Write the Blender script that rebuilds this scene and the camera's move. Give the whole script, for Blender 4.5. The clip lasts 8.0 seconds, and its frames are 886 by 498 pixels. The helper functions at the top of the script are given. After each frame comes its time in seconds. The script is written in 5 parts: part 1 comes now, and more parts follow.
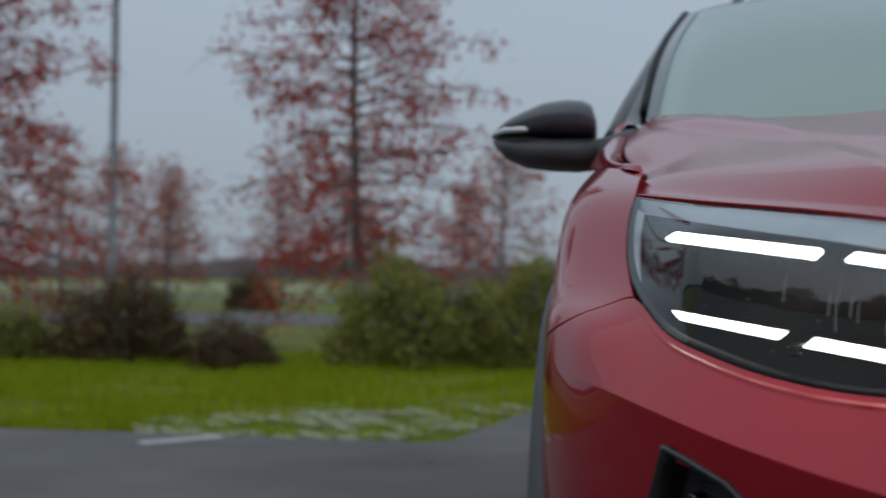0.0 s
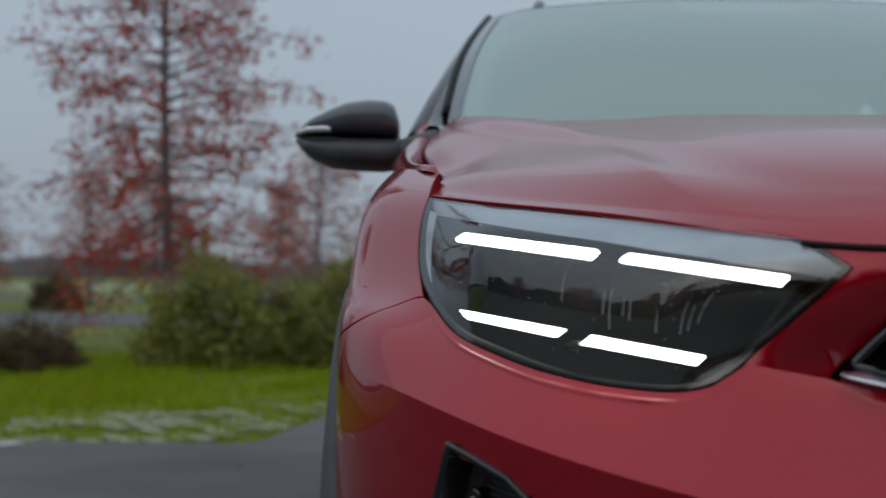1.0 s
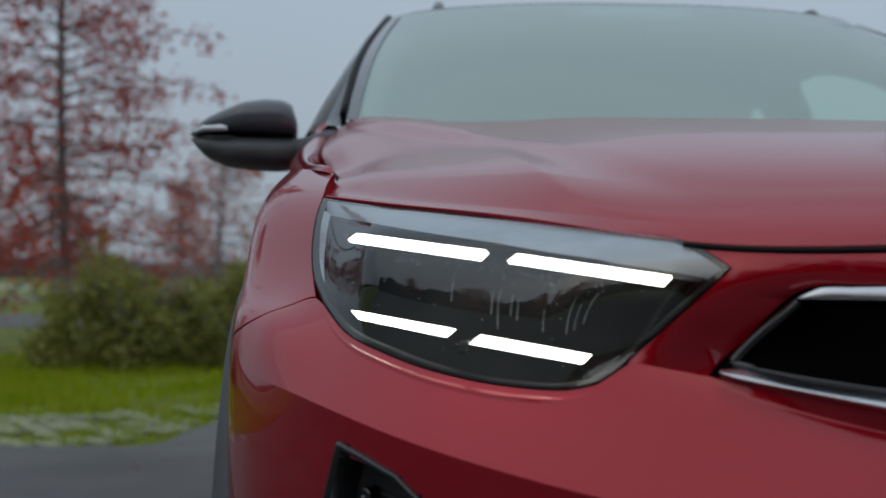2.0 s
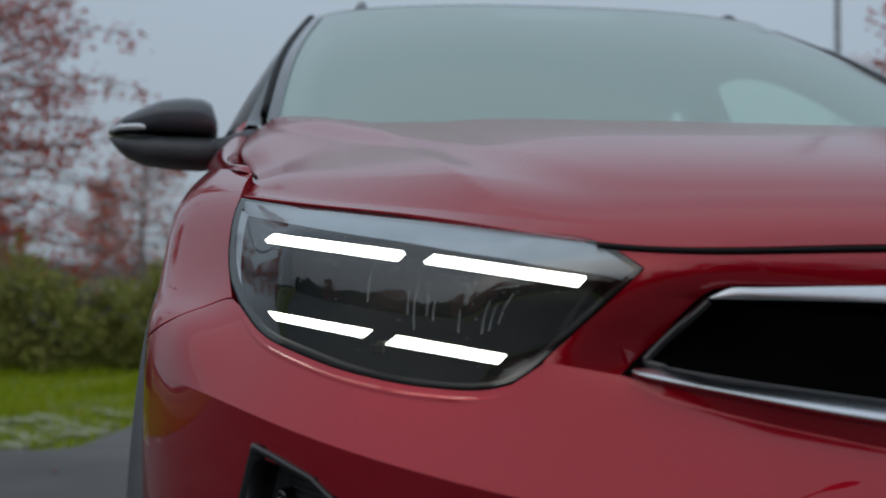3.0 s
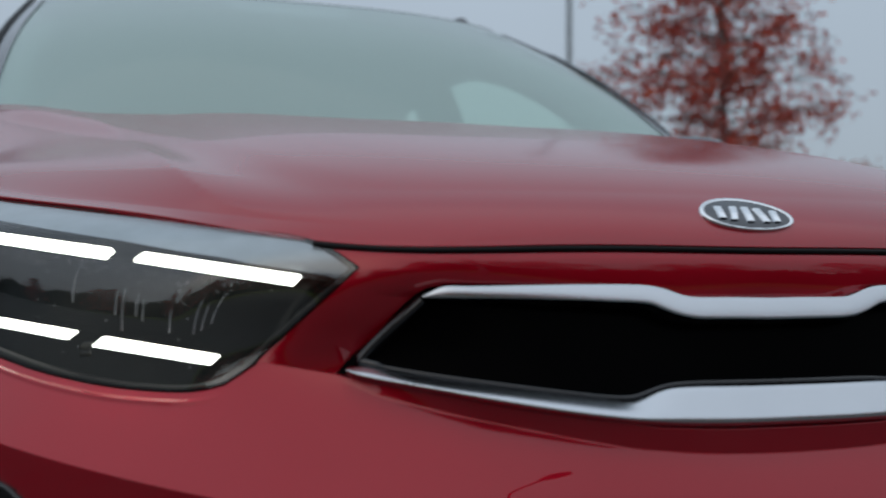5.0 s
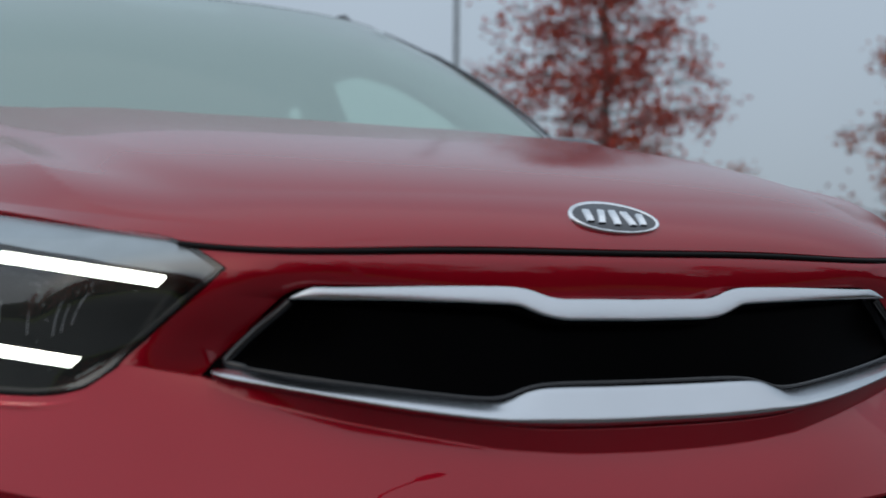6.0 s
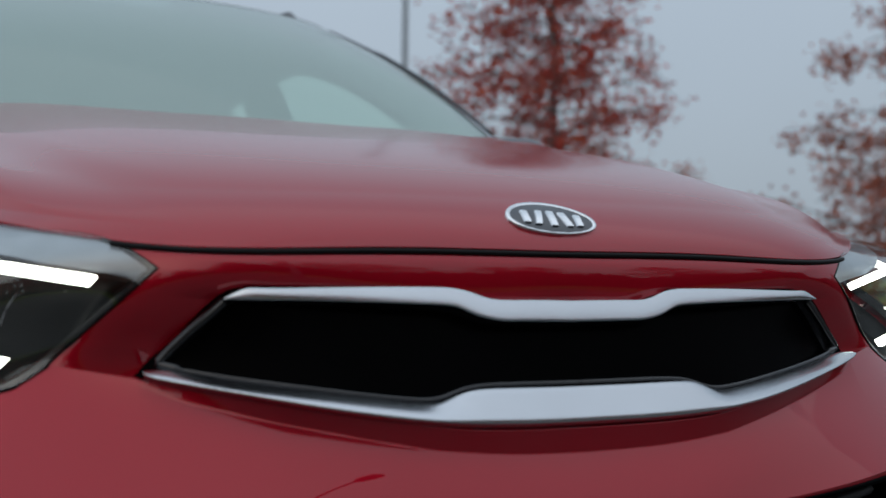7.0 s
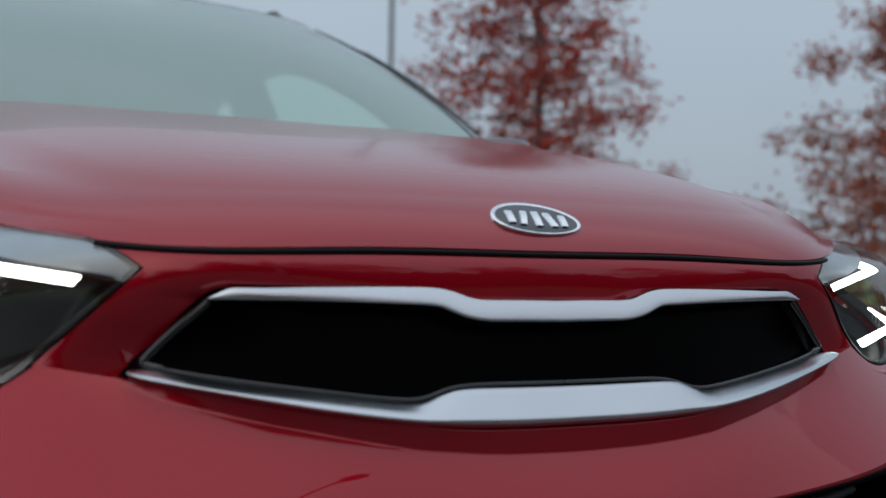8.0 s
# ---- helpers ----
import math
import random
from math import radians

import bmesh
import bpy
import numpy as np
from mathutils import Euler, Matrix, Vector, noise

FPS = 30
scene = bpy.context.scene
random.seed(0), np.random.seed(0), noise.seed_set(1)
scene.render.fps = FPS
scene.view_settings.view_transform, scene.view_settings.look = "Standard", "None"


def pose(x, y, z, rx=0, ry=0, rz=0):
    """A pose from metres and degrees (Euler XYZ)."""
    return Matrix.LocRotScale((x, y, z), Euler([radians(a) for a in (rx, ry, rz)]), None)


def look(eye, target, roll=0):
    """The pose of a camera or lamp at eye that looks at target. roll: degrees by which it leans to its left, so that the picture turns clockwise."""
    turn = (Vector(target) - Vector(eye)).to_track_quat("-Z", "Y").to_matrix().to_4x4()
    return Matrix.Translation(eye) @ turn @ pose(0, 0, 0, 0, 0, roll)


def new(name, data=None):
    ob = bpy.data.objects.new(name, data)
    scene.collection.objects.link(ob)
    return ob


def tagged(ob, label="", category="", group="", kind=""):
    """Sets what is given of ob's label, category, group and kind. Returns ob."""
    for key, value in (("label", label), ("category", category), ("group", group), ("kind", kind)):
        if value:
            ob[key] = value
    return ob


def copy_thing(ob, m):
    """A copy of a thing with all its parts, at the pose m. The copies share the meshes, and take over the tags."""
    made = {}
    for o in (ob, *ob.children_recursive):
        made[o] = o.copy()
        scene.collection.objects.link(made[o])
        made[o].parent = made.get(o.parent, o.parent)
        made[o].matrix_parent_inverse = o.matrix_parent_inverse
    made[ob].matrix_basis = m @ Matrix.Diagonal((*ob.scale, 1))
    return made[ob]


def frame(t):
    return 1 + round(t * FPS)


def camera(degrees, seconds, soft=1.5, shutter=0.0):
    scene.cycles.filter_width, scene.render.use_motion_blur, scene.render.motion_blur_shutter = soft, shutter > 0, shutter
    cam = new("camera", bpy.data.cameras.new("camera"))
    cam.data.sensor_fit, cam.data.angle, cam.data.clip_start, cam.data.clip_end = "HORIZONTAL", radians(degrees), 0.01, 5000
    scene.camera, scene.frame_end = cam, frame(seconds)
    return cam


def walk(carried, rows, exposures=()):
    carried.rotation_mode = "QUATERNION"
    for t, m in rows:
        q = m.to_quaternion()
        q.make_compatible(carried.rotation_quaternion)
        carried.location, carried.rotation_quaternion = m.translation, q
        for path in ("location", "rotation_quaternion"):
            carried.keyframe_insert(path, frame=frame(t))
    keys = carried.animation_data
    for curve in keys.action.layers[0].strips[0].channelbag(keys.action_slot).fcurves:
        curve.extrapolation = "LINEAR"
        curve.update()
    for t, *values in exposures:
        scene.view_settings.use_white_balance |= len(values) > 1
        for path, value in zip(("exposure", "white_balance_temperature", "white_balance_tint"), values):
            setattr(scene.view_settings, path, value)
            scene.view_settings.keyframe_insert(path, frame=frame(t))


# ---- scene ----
# ---- camera ----
cam = camera(40.4, 8.0, shutter=0.4)
cam.data.dof.use_dof = True
cam.data.dof.focus_distance = 1.45
cam.data.dof.aperture_fstop = 4.4
ROWS = [
    (0.0, -0.7658, -0.9316, 0.7765, 9.049, 1.375, -0.560),
    (0.5, -0.7489, -0.9356, 0.7785, 4.356, 1.338, -0.423),
    (1.0, -0.7374, -0.9367, 0.7793, 0.376, 1.343, -0.358),
    (1.5, -0.7299, -0.9414, 0.7804, -2.330, 1.327, -0.298),
    (3.0, -0.7157, -0.9461, 0.7804, -7.682, 1.385, -0.252),
    (3.5, -0.7099, -0.9458, 0.7817, -10.328, 1.326, -0.196),
    (4.0, -0.7020, -0.9423, 0.7815, -13.215, 1.315, -0.167),
    (4.5, -0.6922, -0.9370, 0.7823, -16.320, 1.274, -0.145),
    (5.0, -0.6892, -0.9438, 0.7831, -19.836, 1.238, -0.245),
    (6.5, -0.6660, -0.9488, 0.7891, -26.815, 1.082, -0.651),
    (7.0, -0.6628, -0.9511, 0.7897, -27.675, 1.072, -0.708),
    (7.5, -0.6622, -0.9530, 0.7890, -28.037, 1.135, -0.751),
    (8.0, -0.6623, -0.9523, 0.7904, -28.348, 1.053, -0.828),
]
walk(cam, [(t, pose(x, y, z, 90 + pitch, roll, yaw)) for t, x, y, z, yaw, pitch, roll in ROWS],
     [(0.0, 0.05), (4.0, 0.10), (5.5, 0.16), (8.0, 0.18)])

# ---- light ----
world = bpy.data.worlds.new("overcast")
scene.world = world
world.use_nodes = True
wn, wl = world.node_tree.nodes, world.node_tree.links
sky = wn.new("ShaderNodeTexSky")
sky.sky_type = "NISHITA"
sky.sun_disc = False
sky.sun_elevation, sky.sun_rotation = radians(35), radians(200)
sky.air_density, sky.dust_density = 1.0, 4.0
grey = wn.new("ShaderNodeMixRGB")
grey.inputs[0].default_value = 0.9
grey.inputs[2].default_value = (3.5, 4.15, 4.85, 1)
wl.new(sky.outputs[0], grey.inputs[1])
# cloud cover: a soft, slow change of brightness
wcoord = wn.new("ShaderNodeTexCoord")
wnoise = wn.new("ShaderNodeTexNoise")
wnoise.inputs["Scale"].default_value = 1.6
wnoise.inputs["Detail"].default_value = 3
wl.new(wcoord.outputs["Generated"], wnoise.inputs["Vector"])
wramp = wn.new("ShaderNodeMapRange")
wramp.inputs["To Min"].default_value, wramp.inputs["To Max"].default_value = 0.080, 0.108
wl.new(wnoise.outputs[0], wramp.inputs[0])
# an overcast sky is brighter overhead than at the horizon
wsplit = wn.new("ShaderNodeSeparateXYZ")
wl.new(wcoord.outputs["Generated"], wsplit.inputs[0])
wlift = wn.new("ShaderNodeMapRange")
wlift.inputs["To Min"].default_value, wlift.inputs["To Max"].default_value = 0.95, 1.85
wl.new(wsplit.outputs["Z"], wlift.inputs[0])
wmul = wn.new("ShaderNodeMath")
wmul.operation = "MULTIPLY"
wl.new(wramp.outputs[0], wmul.inputs[0])
wl.new(wlift.outputs[0], wmul.inputs[1])
wl.new(grey.outputs[0], wn["Background"].inputs[0])
wl.new(wmul.outputs[0], wn["Background"].inputs[1])
sun = new("sun", bpy.data.lights.new("sun", "SUN"))
sun.data.energy, sun.data.angle, sun.data.color = 0.5, radians(160), (1, 0.97, 0.93)
sun.matrix_world = look((-6, -14, 11), (0, 0, 0))


# ---- materials ----
def material(name, color, rough=0.5, metal=0.0, coat=0.0, vary=0.0, scale=8.0, bump=0.0, bump_scale=60.0, color2=None, spec=0.5, detail=4):
    m = bpy.data.materials.new(name)
    m.use_nodes = True
    n, l = m.node_tree.nodes, m.node_tree.links
    b = n["Principled BSDF"]
    b.inputs["Base Color"].default_value = (*color, 1)
    b.inputs["Roughness"].default_value = rough
    b.inputs["Metallic"].default_value = metal
    b.inputs["Coat Weight"].default_value = coat
    b.inputs["Coat Roughness"].default_value = 0.03
    b.inputs["Coat IOR"].default_value = 1.46
    b.inputs["Specular IOR Level"].default_value = spec
    at = n.new("ShaderNodeTexCoord")
    if vary or color2:
        t = n.new("ShaderNodeTexNoise")
        t.inputs["Scale"].default_value, t.inputs["Detail"].default_value = scale, detail
        l.new(at.outputs["Object"], t.inputs["Vector"])
        r = n.new("ShaderNodeMixRGB")
        c2 = color2 or tuple(c * (1 - vary) for c in color)
        r.inputs[1].default_value, r.inputs[2].default_value = (*color, 1), (*c2, 1)
        k = n.new("ShaderNodeMapRange")
        k.inputs["From Min"].default_value, k.inputs["From Max"].default_value = 0.35, 0.65
        l.new(t.outputs[0], k.inputs[0])
        l.new(k.outputs[0], r.inputs[0])
        l.new(r.outputs[0], b.inputs["Base Color"])
    if bump:
        t = n.new("ShaderNodeTexNoise")
        t.inputs["Scale"].default_value, t.inputs["Detail"].default_value = bump_scale, 5
        l.new(at.outputs["Object"], t.inputs["Vector"])
        q = n.new("ShaderNodeBump")
        q.inputs["Strength"].default_value, q.inputs["Distance"].default_value = bump, 0.01
        l.new(t.outputs[0], q.inputs["Height"])
        l.new(q.outputs[0], b.inputs["Normal"])
    return m


def glass(name, tint, clear, rough=0.0, haze=None, haze_share=0.0, head_on=0.04):
    """A thin pane: tinted see-through, gloss by Fresnel, and a share of pale matt surface."""
    m = bpy.data.materials.new(name)
    m.use_nodes = True
    n, l = m.node_tree.nodes, m.node_tree.links
    n.remove(n["Principled BSDF"])
    tr, gl = n.new("ShaderNodeBsdfTransparent"), n.new("ShaderNodeBsdfGlossy")
    tr.inputs[0].default_value = (*[c * clear for c in tint], 1)
    gl.inputs["Roughness"].default_value = rough
    base = tr
    if haze:
        df, mix0 = n.new("ShaderNodeBsdfTranslucent"), n.new("ShaderNodeMixShader")
        d2, mix2 = n.new("ShaderNodeBsdfDiffuse"), n.new("ShaderNodeMixShader")
        df.inputs[0].default_value = d2.inputs[0].default_value = (*haze, 1)
        mix2.inputs[0].default_value = 0.75
        l.new(df.outputs[0], mix2.inputs[1])
        l.new(d2.outputs[0], mix2.inputs[2])
        mix0.inputs[0].default_value = haze_share
        l.new(tr.outputs[0], mix0.inputs[1])
        l.new(mix2.outputs[0], mix0.inputs[2])
        base = mix0
    # gloss that grows towards grazing sight, alike on both faces of the pane
    fr, mix = n.new("ShaderNodeLayerWeight"), n.new("ShaderNodeMixShader")
    fr.inputs[0].default_value = 0.5
    power, scale = n.new("ShaderNodeMath"), n.new("ShaderNodeMath")
    power.operation, scale.operation = "POWER", "MULTIPLY_ADD"
    power.inputs[1].default_value = 5.0
    scale.inputs[1].default_value, scale.inputs[2].default_value = 1 - head_on, head_on
    l.new(fr.outputs["Facing"], power.inputs[0])
    l.new(power.outputs[0], scale.inputs[0])
    l.new(scale.outputs[0], mix.inputs[0])
    l.new(base.outputs[0], mix.inputs[1])
    l.new(gl.outputs[0], mix.inputs[2])
    l.new(mix.outputs[0], n["Material Output"].inputs[0])
    return m


def glow(name, color, strength):
    m = material(name, color, 0.3)
    b = m.node_tree.nodes["Principled BSDF"]
    b.inputs["Emission Color"].default_value = (*color, 1)
    b.inputs["Emission Strength"].default_value = strength
    return m


RED = (0.32, 0.003, 0.013)
PAINT = material("red_paint", RED, 0.42, 0.5, 1.0, vary=0.06, scale=3.0, spec=0.0)
BONNET_PAINT = material("bonnet_red_paint", RED, 0.42, 0.5, 1.0, vary=0.06, scale=3.0, spec=0.0)
for m, coat_rough, gloss in ((PAINT, 0.02, 1.49), (BONNET_PAINT, 0.15, 1.66)):  # the bonnet's copy of the paint: softer, stronger gloss lightens it with sky
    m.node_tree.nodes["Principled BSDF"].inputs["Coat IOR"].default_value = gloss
    m.node_tree.nodes["Principled BSDF"].inputs["Coat Roughness"].default_value = coat_rough
BLACK_GLOSS = material("gloss_black", (0.006, 0.006, 0.007), 0.12, 0, 0.6, vary=0.2, scale=20)
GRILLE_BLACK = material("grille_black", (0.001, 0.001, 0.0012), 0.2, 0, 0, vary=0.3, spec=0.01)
GRILLE_EDGE = material("grille_edge_black", (0.006, 0.006, 0.007), 0.15, 0, 0.8, vary=0.2, spec=0.4)
BLACK_PLASTIC = material("textured_black_plastic", (0.022, 0.023, 0.025), 0.55, bump=0.12, bump_scale=700, vary=0.25, scale=30)
GREY_CLAD = material("grey_black_cladding", (0.06, 0.065, 0.07), 0.5, bump=0.1, bump_scale=500, vary=0.2, scale=25)
SEAL = material("rubber_seal", (0.004, 0.004, 0.0045), 0.5, vary=0.2, spec=0.15)
SATIN = material("satin_chrome", (0.56, 0.58, 0.61), 0.24, 1.0, bump=0.006, bump_scale=400, vary=0.05)
CHROME = material("chrome", (0.85, 0.86, 0.88), 0.08, 1.0, vary=0.04)
LAMP_DARK = material("lamp_interior_black", (0.0025, 0.003, 0.003), 0.35, 0, 0.0, vary=0.3, scale=25, spec=0.08)
LAMP_GREY = material("lamp_sky_grey", (0.40, 0.44, 0.49), 0.32, 0.3, vary=0.2, scale=18)
LENS = glass("clear_lamp_lens", (0.93, 0.96, 0.95), 1.0, head_on=0.10)
# two thirds of the windscreen's base is a pale green matt surface
SCREEN_GLASS = glass("pale_green_windscreen", (0.74, 0.93, 0.86), 0.97, 0.02, (0.63, 0.82, 0.78), 0.66)
SIDE_GLASS = glass("green_side_glass", (0.84, 0.97, 0.88), 0.95)
WATER = material("water", (0.42, 0.44, 0.45), 0.08, 0, 0.6, vary=0.2, scale=90)
DARK_GLASS = material("dark_glass_band", (0.10, 0.11, 0.125), 0.2, 0, 0.5, vary=0.1)
DRL = glow("daylight_led", (1.0, 1.0, 0.91), 6.0)
TRIM_DARK = material("cabin_dark", (0.035, 0.036, 0.038), 0.7, vary=0.3, bump=0.1, bump_scale=200)
LINING = material("grey_lining", (0.36, 0.37, 0.38), 0.8, vary=0.15, bump=0.1, bump_scale=300)
TYRE = material("tyre_rubber", (0.018, 0.018, 0.018), 0.75, bump=0.1, bump_scale=200, vary=0.2)
ALLOY = material("alloy", (0.55, 0.56, 0.58), 0.3, 1.0, vary=0.08)


# ---- building helpers ----
def part(name, bm, mat, parent, label=""):
    me = bpy.data.meshes.new(name)
    bm.to_mesh(me)
    bm.free()
    me.materials.append(mat)
    ob = new(name, me)
    ob.parent = parent
    return tagged(ob, label)


def raw(name, verts, faces, mat, parent=None, label="", normals=None, smooth=True):
    """One mesh object from arrays of points and faces."""
    me = bpy.data.meshes.new(name)
    me.from_pydata([tuple(map(float, v)) for v in verts], [], [tuple(map(int, f)) for f in faces])
    me.polygons.foreach_set("use_smooth", [smooth] * len(me.polygons))
    if normals is not None:
        me.normals_split_custom_set_from_vertices([tuple(map(float, v)) for v in normals])
    me.materials.append(mat)
    me.update()
    ob = new(name, me)
    ob.parent = parent
    return tagged(ob, label)


def thing(name, label, category, group="", at=(0, 0, 0)):
    ob = new(name)
    ob.location = at
    ob.empty_display_size = 0.2
    return tagged(ob, label, category, group)


def spline_matrix(n, at):
    """Weights of a natural cubic spline through n even knots at the places `at`."""
    a, b = np.zeros((n, n)), np.zeros((n, n))
    a[0, 0] = a[-1, -1] = 1
    for i in range(1, n - 1):
        a[i, i - 1:i + 2] = (1, 4, 1)
        b[i, i - 1:i + 2] = (6, -12, 6)
    m = np.linalg.solve(a, b)
    at = np.asarray(at, float)
    i = np.clip(np.floor(at).astype(int), 0, n - 2)
    f = at - i
    g = 1 - f
    w, k = np.zeros((len(at), n)), np.arange(len(at))
    w[k, i] += g
    w[k, i + 1] += f
    return w + ((g ** 3 - g) / 6)[:, None] * m[i] + ((f ** 3 - f) / 6)[:, None] * m[i + 1]


class Skin:
    """A smooth mirrored surface through a net of rows (bottom to top or front to rear); columns run from the car's middle
    outwards. crease: a row across which the surface has an edge. u is signed: minus on the car's right-hand side."""

    def __init__(self, rows, crease=None):
        n = np.array(rows, float)
        left = n[:, :0:-1].copy()
        left[..., 0] *= -1
        self.net, self.half, self.crease = np.concatenate([left, n], 1), n.shape[1] - 1, crease

    def at(self, u, v):
        u, v = np.broadcast_arrays(np.asarray(u, float), np.asarray(v, float))
        shape, u, v = u.shape, u.ravel() + self.half, v.ravel()
        wu, rows = spline_matrix(self.net.shape[1], u), self.net.shape[0]
        if self.crease is None:
            wv = spline_matrix(rows, v)
        else:
            c, wv = self.crease, np.zeros((len(v), rows))
            low = v < c
            wv[low, :c + 1] = spline_matrix(c + 1, v[low])
            wv[~low, c:] = spline_matrix(rows - c, v[~low] - c)
            k = np.clip((np.abs(u - self.half) - 4.6) / 1.2, 0, 1)[:, None]  # the edge dies out towards the car's side
            k = k * k * (3 - 2 * k)
            wv = wv * (1 - k) + spline_matrix(rows, v) * k
        return np.einsum("ki,kj,jic->kc", wu, wv, self.net).reshape(shape + (3,))

    def normal(self, u, v, low=None):
        e = 2e-3
        v = np.asarray(v, float)
        if self.crease is not None:
            c = self.crease
            v = np.where(v < c, np.minimum(v, c - 2 * e), np.maximum(v, c + 2 * e)) if low is None else (np.minimum(v, c - 2 * e) if low else np.maximum(v, c + 2 * e))
        d = np.cross(self.at(u + e, v) - self.at(u - e, v), self.at(u, v + e) - self.at(u, v - e))
        return d / np.linalg.norm(d, axis=-1, keepdims=True)


def along(points, n, smooth=True):
    """n places evenly along a curve through the points."""
    p = np.array(points, float)
    if smooth and len(p) > 2:
        p = spline_matrix(len(p), np.linspace(0, len(p) - 1, 24 * len(p))) @ p
    d = np.r_[0, np.cumsum(np.linalg.norm(np.diff(p, axis=0), axis=1))]
    s = np.linspace(0, d[-1], n)
    return np.stack([np.interp(s, d, p[:, k]) for k in range(p.shape[1])], 1)


def coons(bottom, top, left, right):
    """A grid of places between four curves (arrays): bottom and top run left to right, left and right run upwards."""
    n, m = len(bottom), len(left)
    s, t = np.linspace(0, 1, n)[None, :, None], np.linspace(0, 1, m)[:, None, None]
    b, tp, l, r = bottom[None], top[None], left[:, None], right[:, None]
    return (1 - t) * b + t * tp + (1 - s) * l + s * r - ((1 - s) * (1 - t) * bottom[0] + s * (1 - t) * bottom[-1] + (1 - s) * t * top[0] + s * t * top[-1])


class Sheet:
    """Gathers grids of one panel into one mesh with true surface normals and turned-in edges."""

    def __init__(self):
        self.v, self.f, self.n, self.count = [], [], [], 0

    def add(self, p, nrm, keep=None):
        h, w = p.shape[:2]
        i = np.arange(h * w).reshape(h, w) + self.count
        f = np.stack([i[:-1, :-1], i[:-1, 1:], i[1:, 1:], i[1:, :-1]], -1)
        mid = (h // 2, w // 2)
        q = np.cross(p[min(mid[0], h - 2), min(mid[1], w - 2) + 1] - p[min(mid[0], h - 2), min(mid[1], w - 2)], p[min(mid[0], h - 2) + 1, min(mid[1], w - 2)] - p[min(mid[0], h - 2), min(mid[1], w - 2)])
        if q @ nrm[min(mid[0], h - 2), min(mid[1], w - 2)] < 0:
            f = f[..., ::-1]
        f = f.reshape(-1, 4)
        if keep is not None:
            f = f[keep.ravel()]
        self.v.append(p.reshape(-1, 3))
        self.n.append(nrm.reshape(-1, 3))
        self.f.append(f)
        self.count += h * w

    def edge(self, p, nrm, out, depth=0.014, round_by=0.0012):
        """A turned-in edge along a row of border points; out: the way out of the panel at each point."""
        out = out / np.linalg.norm(out, axis=-1, keepdims=True)
        rows = np.stack([p, p + out * round_by * 0.7 - nrm * round_by * 0.3, p + out * round_by - nrm * round_by, p + out * round_by - nrm * depth])
        mid = (nrm + out)
        mid /= np.linalg.norm(mid, axis=-1, keepdims=True)
        self.add(rows, np.stack([nrm, mid, out, out]))

    def panel(self, skin, uv, gap=0.002, edges="btlr", keep=None, depth=0.014, lift=0.0, low=None):
        p, nrm = skin.at(uv[..., 0], uv[..., 1]), skin.normal(uv[..., 0], uv[..., 1], low)
        lift = np.asarray(lift)
        p = p + nrm * (lift[..., None] if lift.ndim else lift)
        if lift.ndim:
            d = np.cross(np.gradient(p, axis=1), np.gradient(p, axis=0))
            d /= np.maximum(np.linalg.norm(d, axis=-1, keepdims=True), 1e-12)
            nrm = d * np.sign((d * nrm).sum(-1, keepdims=True))
        sides = {"b": (np.s_[0], np.s_[1]), "t": (np.s_[-1], np.s_[-2]), "l": (np.s_[:, 0], np.s_[:, 1]), "r": (np.s_[:, -1], np.s_[:, -2])}
        outs = {}
        for k in edges:
            a, b = sides[k]
            d = p[a] - p[b]
            outs[k] = d / np.maximum(np.linalg.norm(d, axis=-1, keepdims=True), 1e-9)
        for k in edges:
            # the border draws back by the gap, the rows behind it by less and less
            rows = {"b": p, "t": p[::-1], "l": p.swapaxes(0, 1), "r": p[:, ::-1].swapaxes(0, 1)}[k]
            far = np.linalg.norm(rows - rows[0], axis=-1)
            rows -= outs[k] * (gap * np.clip(1 - far / max(4 * gap, 1e-9), 0, 1))[..., None]
        self.add(p, nrm, keep)
        for k in edges:
            a = sides[k][0]
            self.edge(p[a].copy(), nrm[a].copy(), outs[k], depth)

    def make(self, name, mat, parent, label=""):
        return raw(name, np.concatenate(self.v), np.concatenate(self.f), mat, parent, label, np.concatenate(self.n))


def inside(poly, x, y):
    """Which of the places lie in the polygon."""
    r, p = np.zeros(x.shape, bool), list(poly)
    for (x0, y0), (x1, y1) in zip(p, p[1:] + p[:1]):
        c = (y0 > y) != (y1 > y)
        r ^= c & (x < (x1 - x0) * (y - y0) / ((y1 - y0) or 1e-9) + x0)
    return r


def mirrored(uv, side):
    """A left-hand patch (u given as positive numbers) laid on one side of the car."""
    r = uv.copy()
    r[..., 0] *= side
    return r


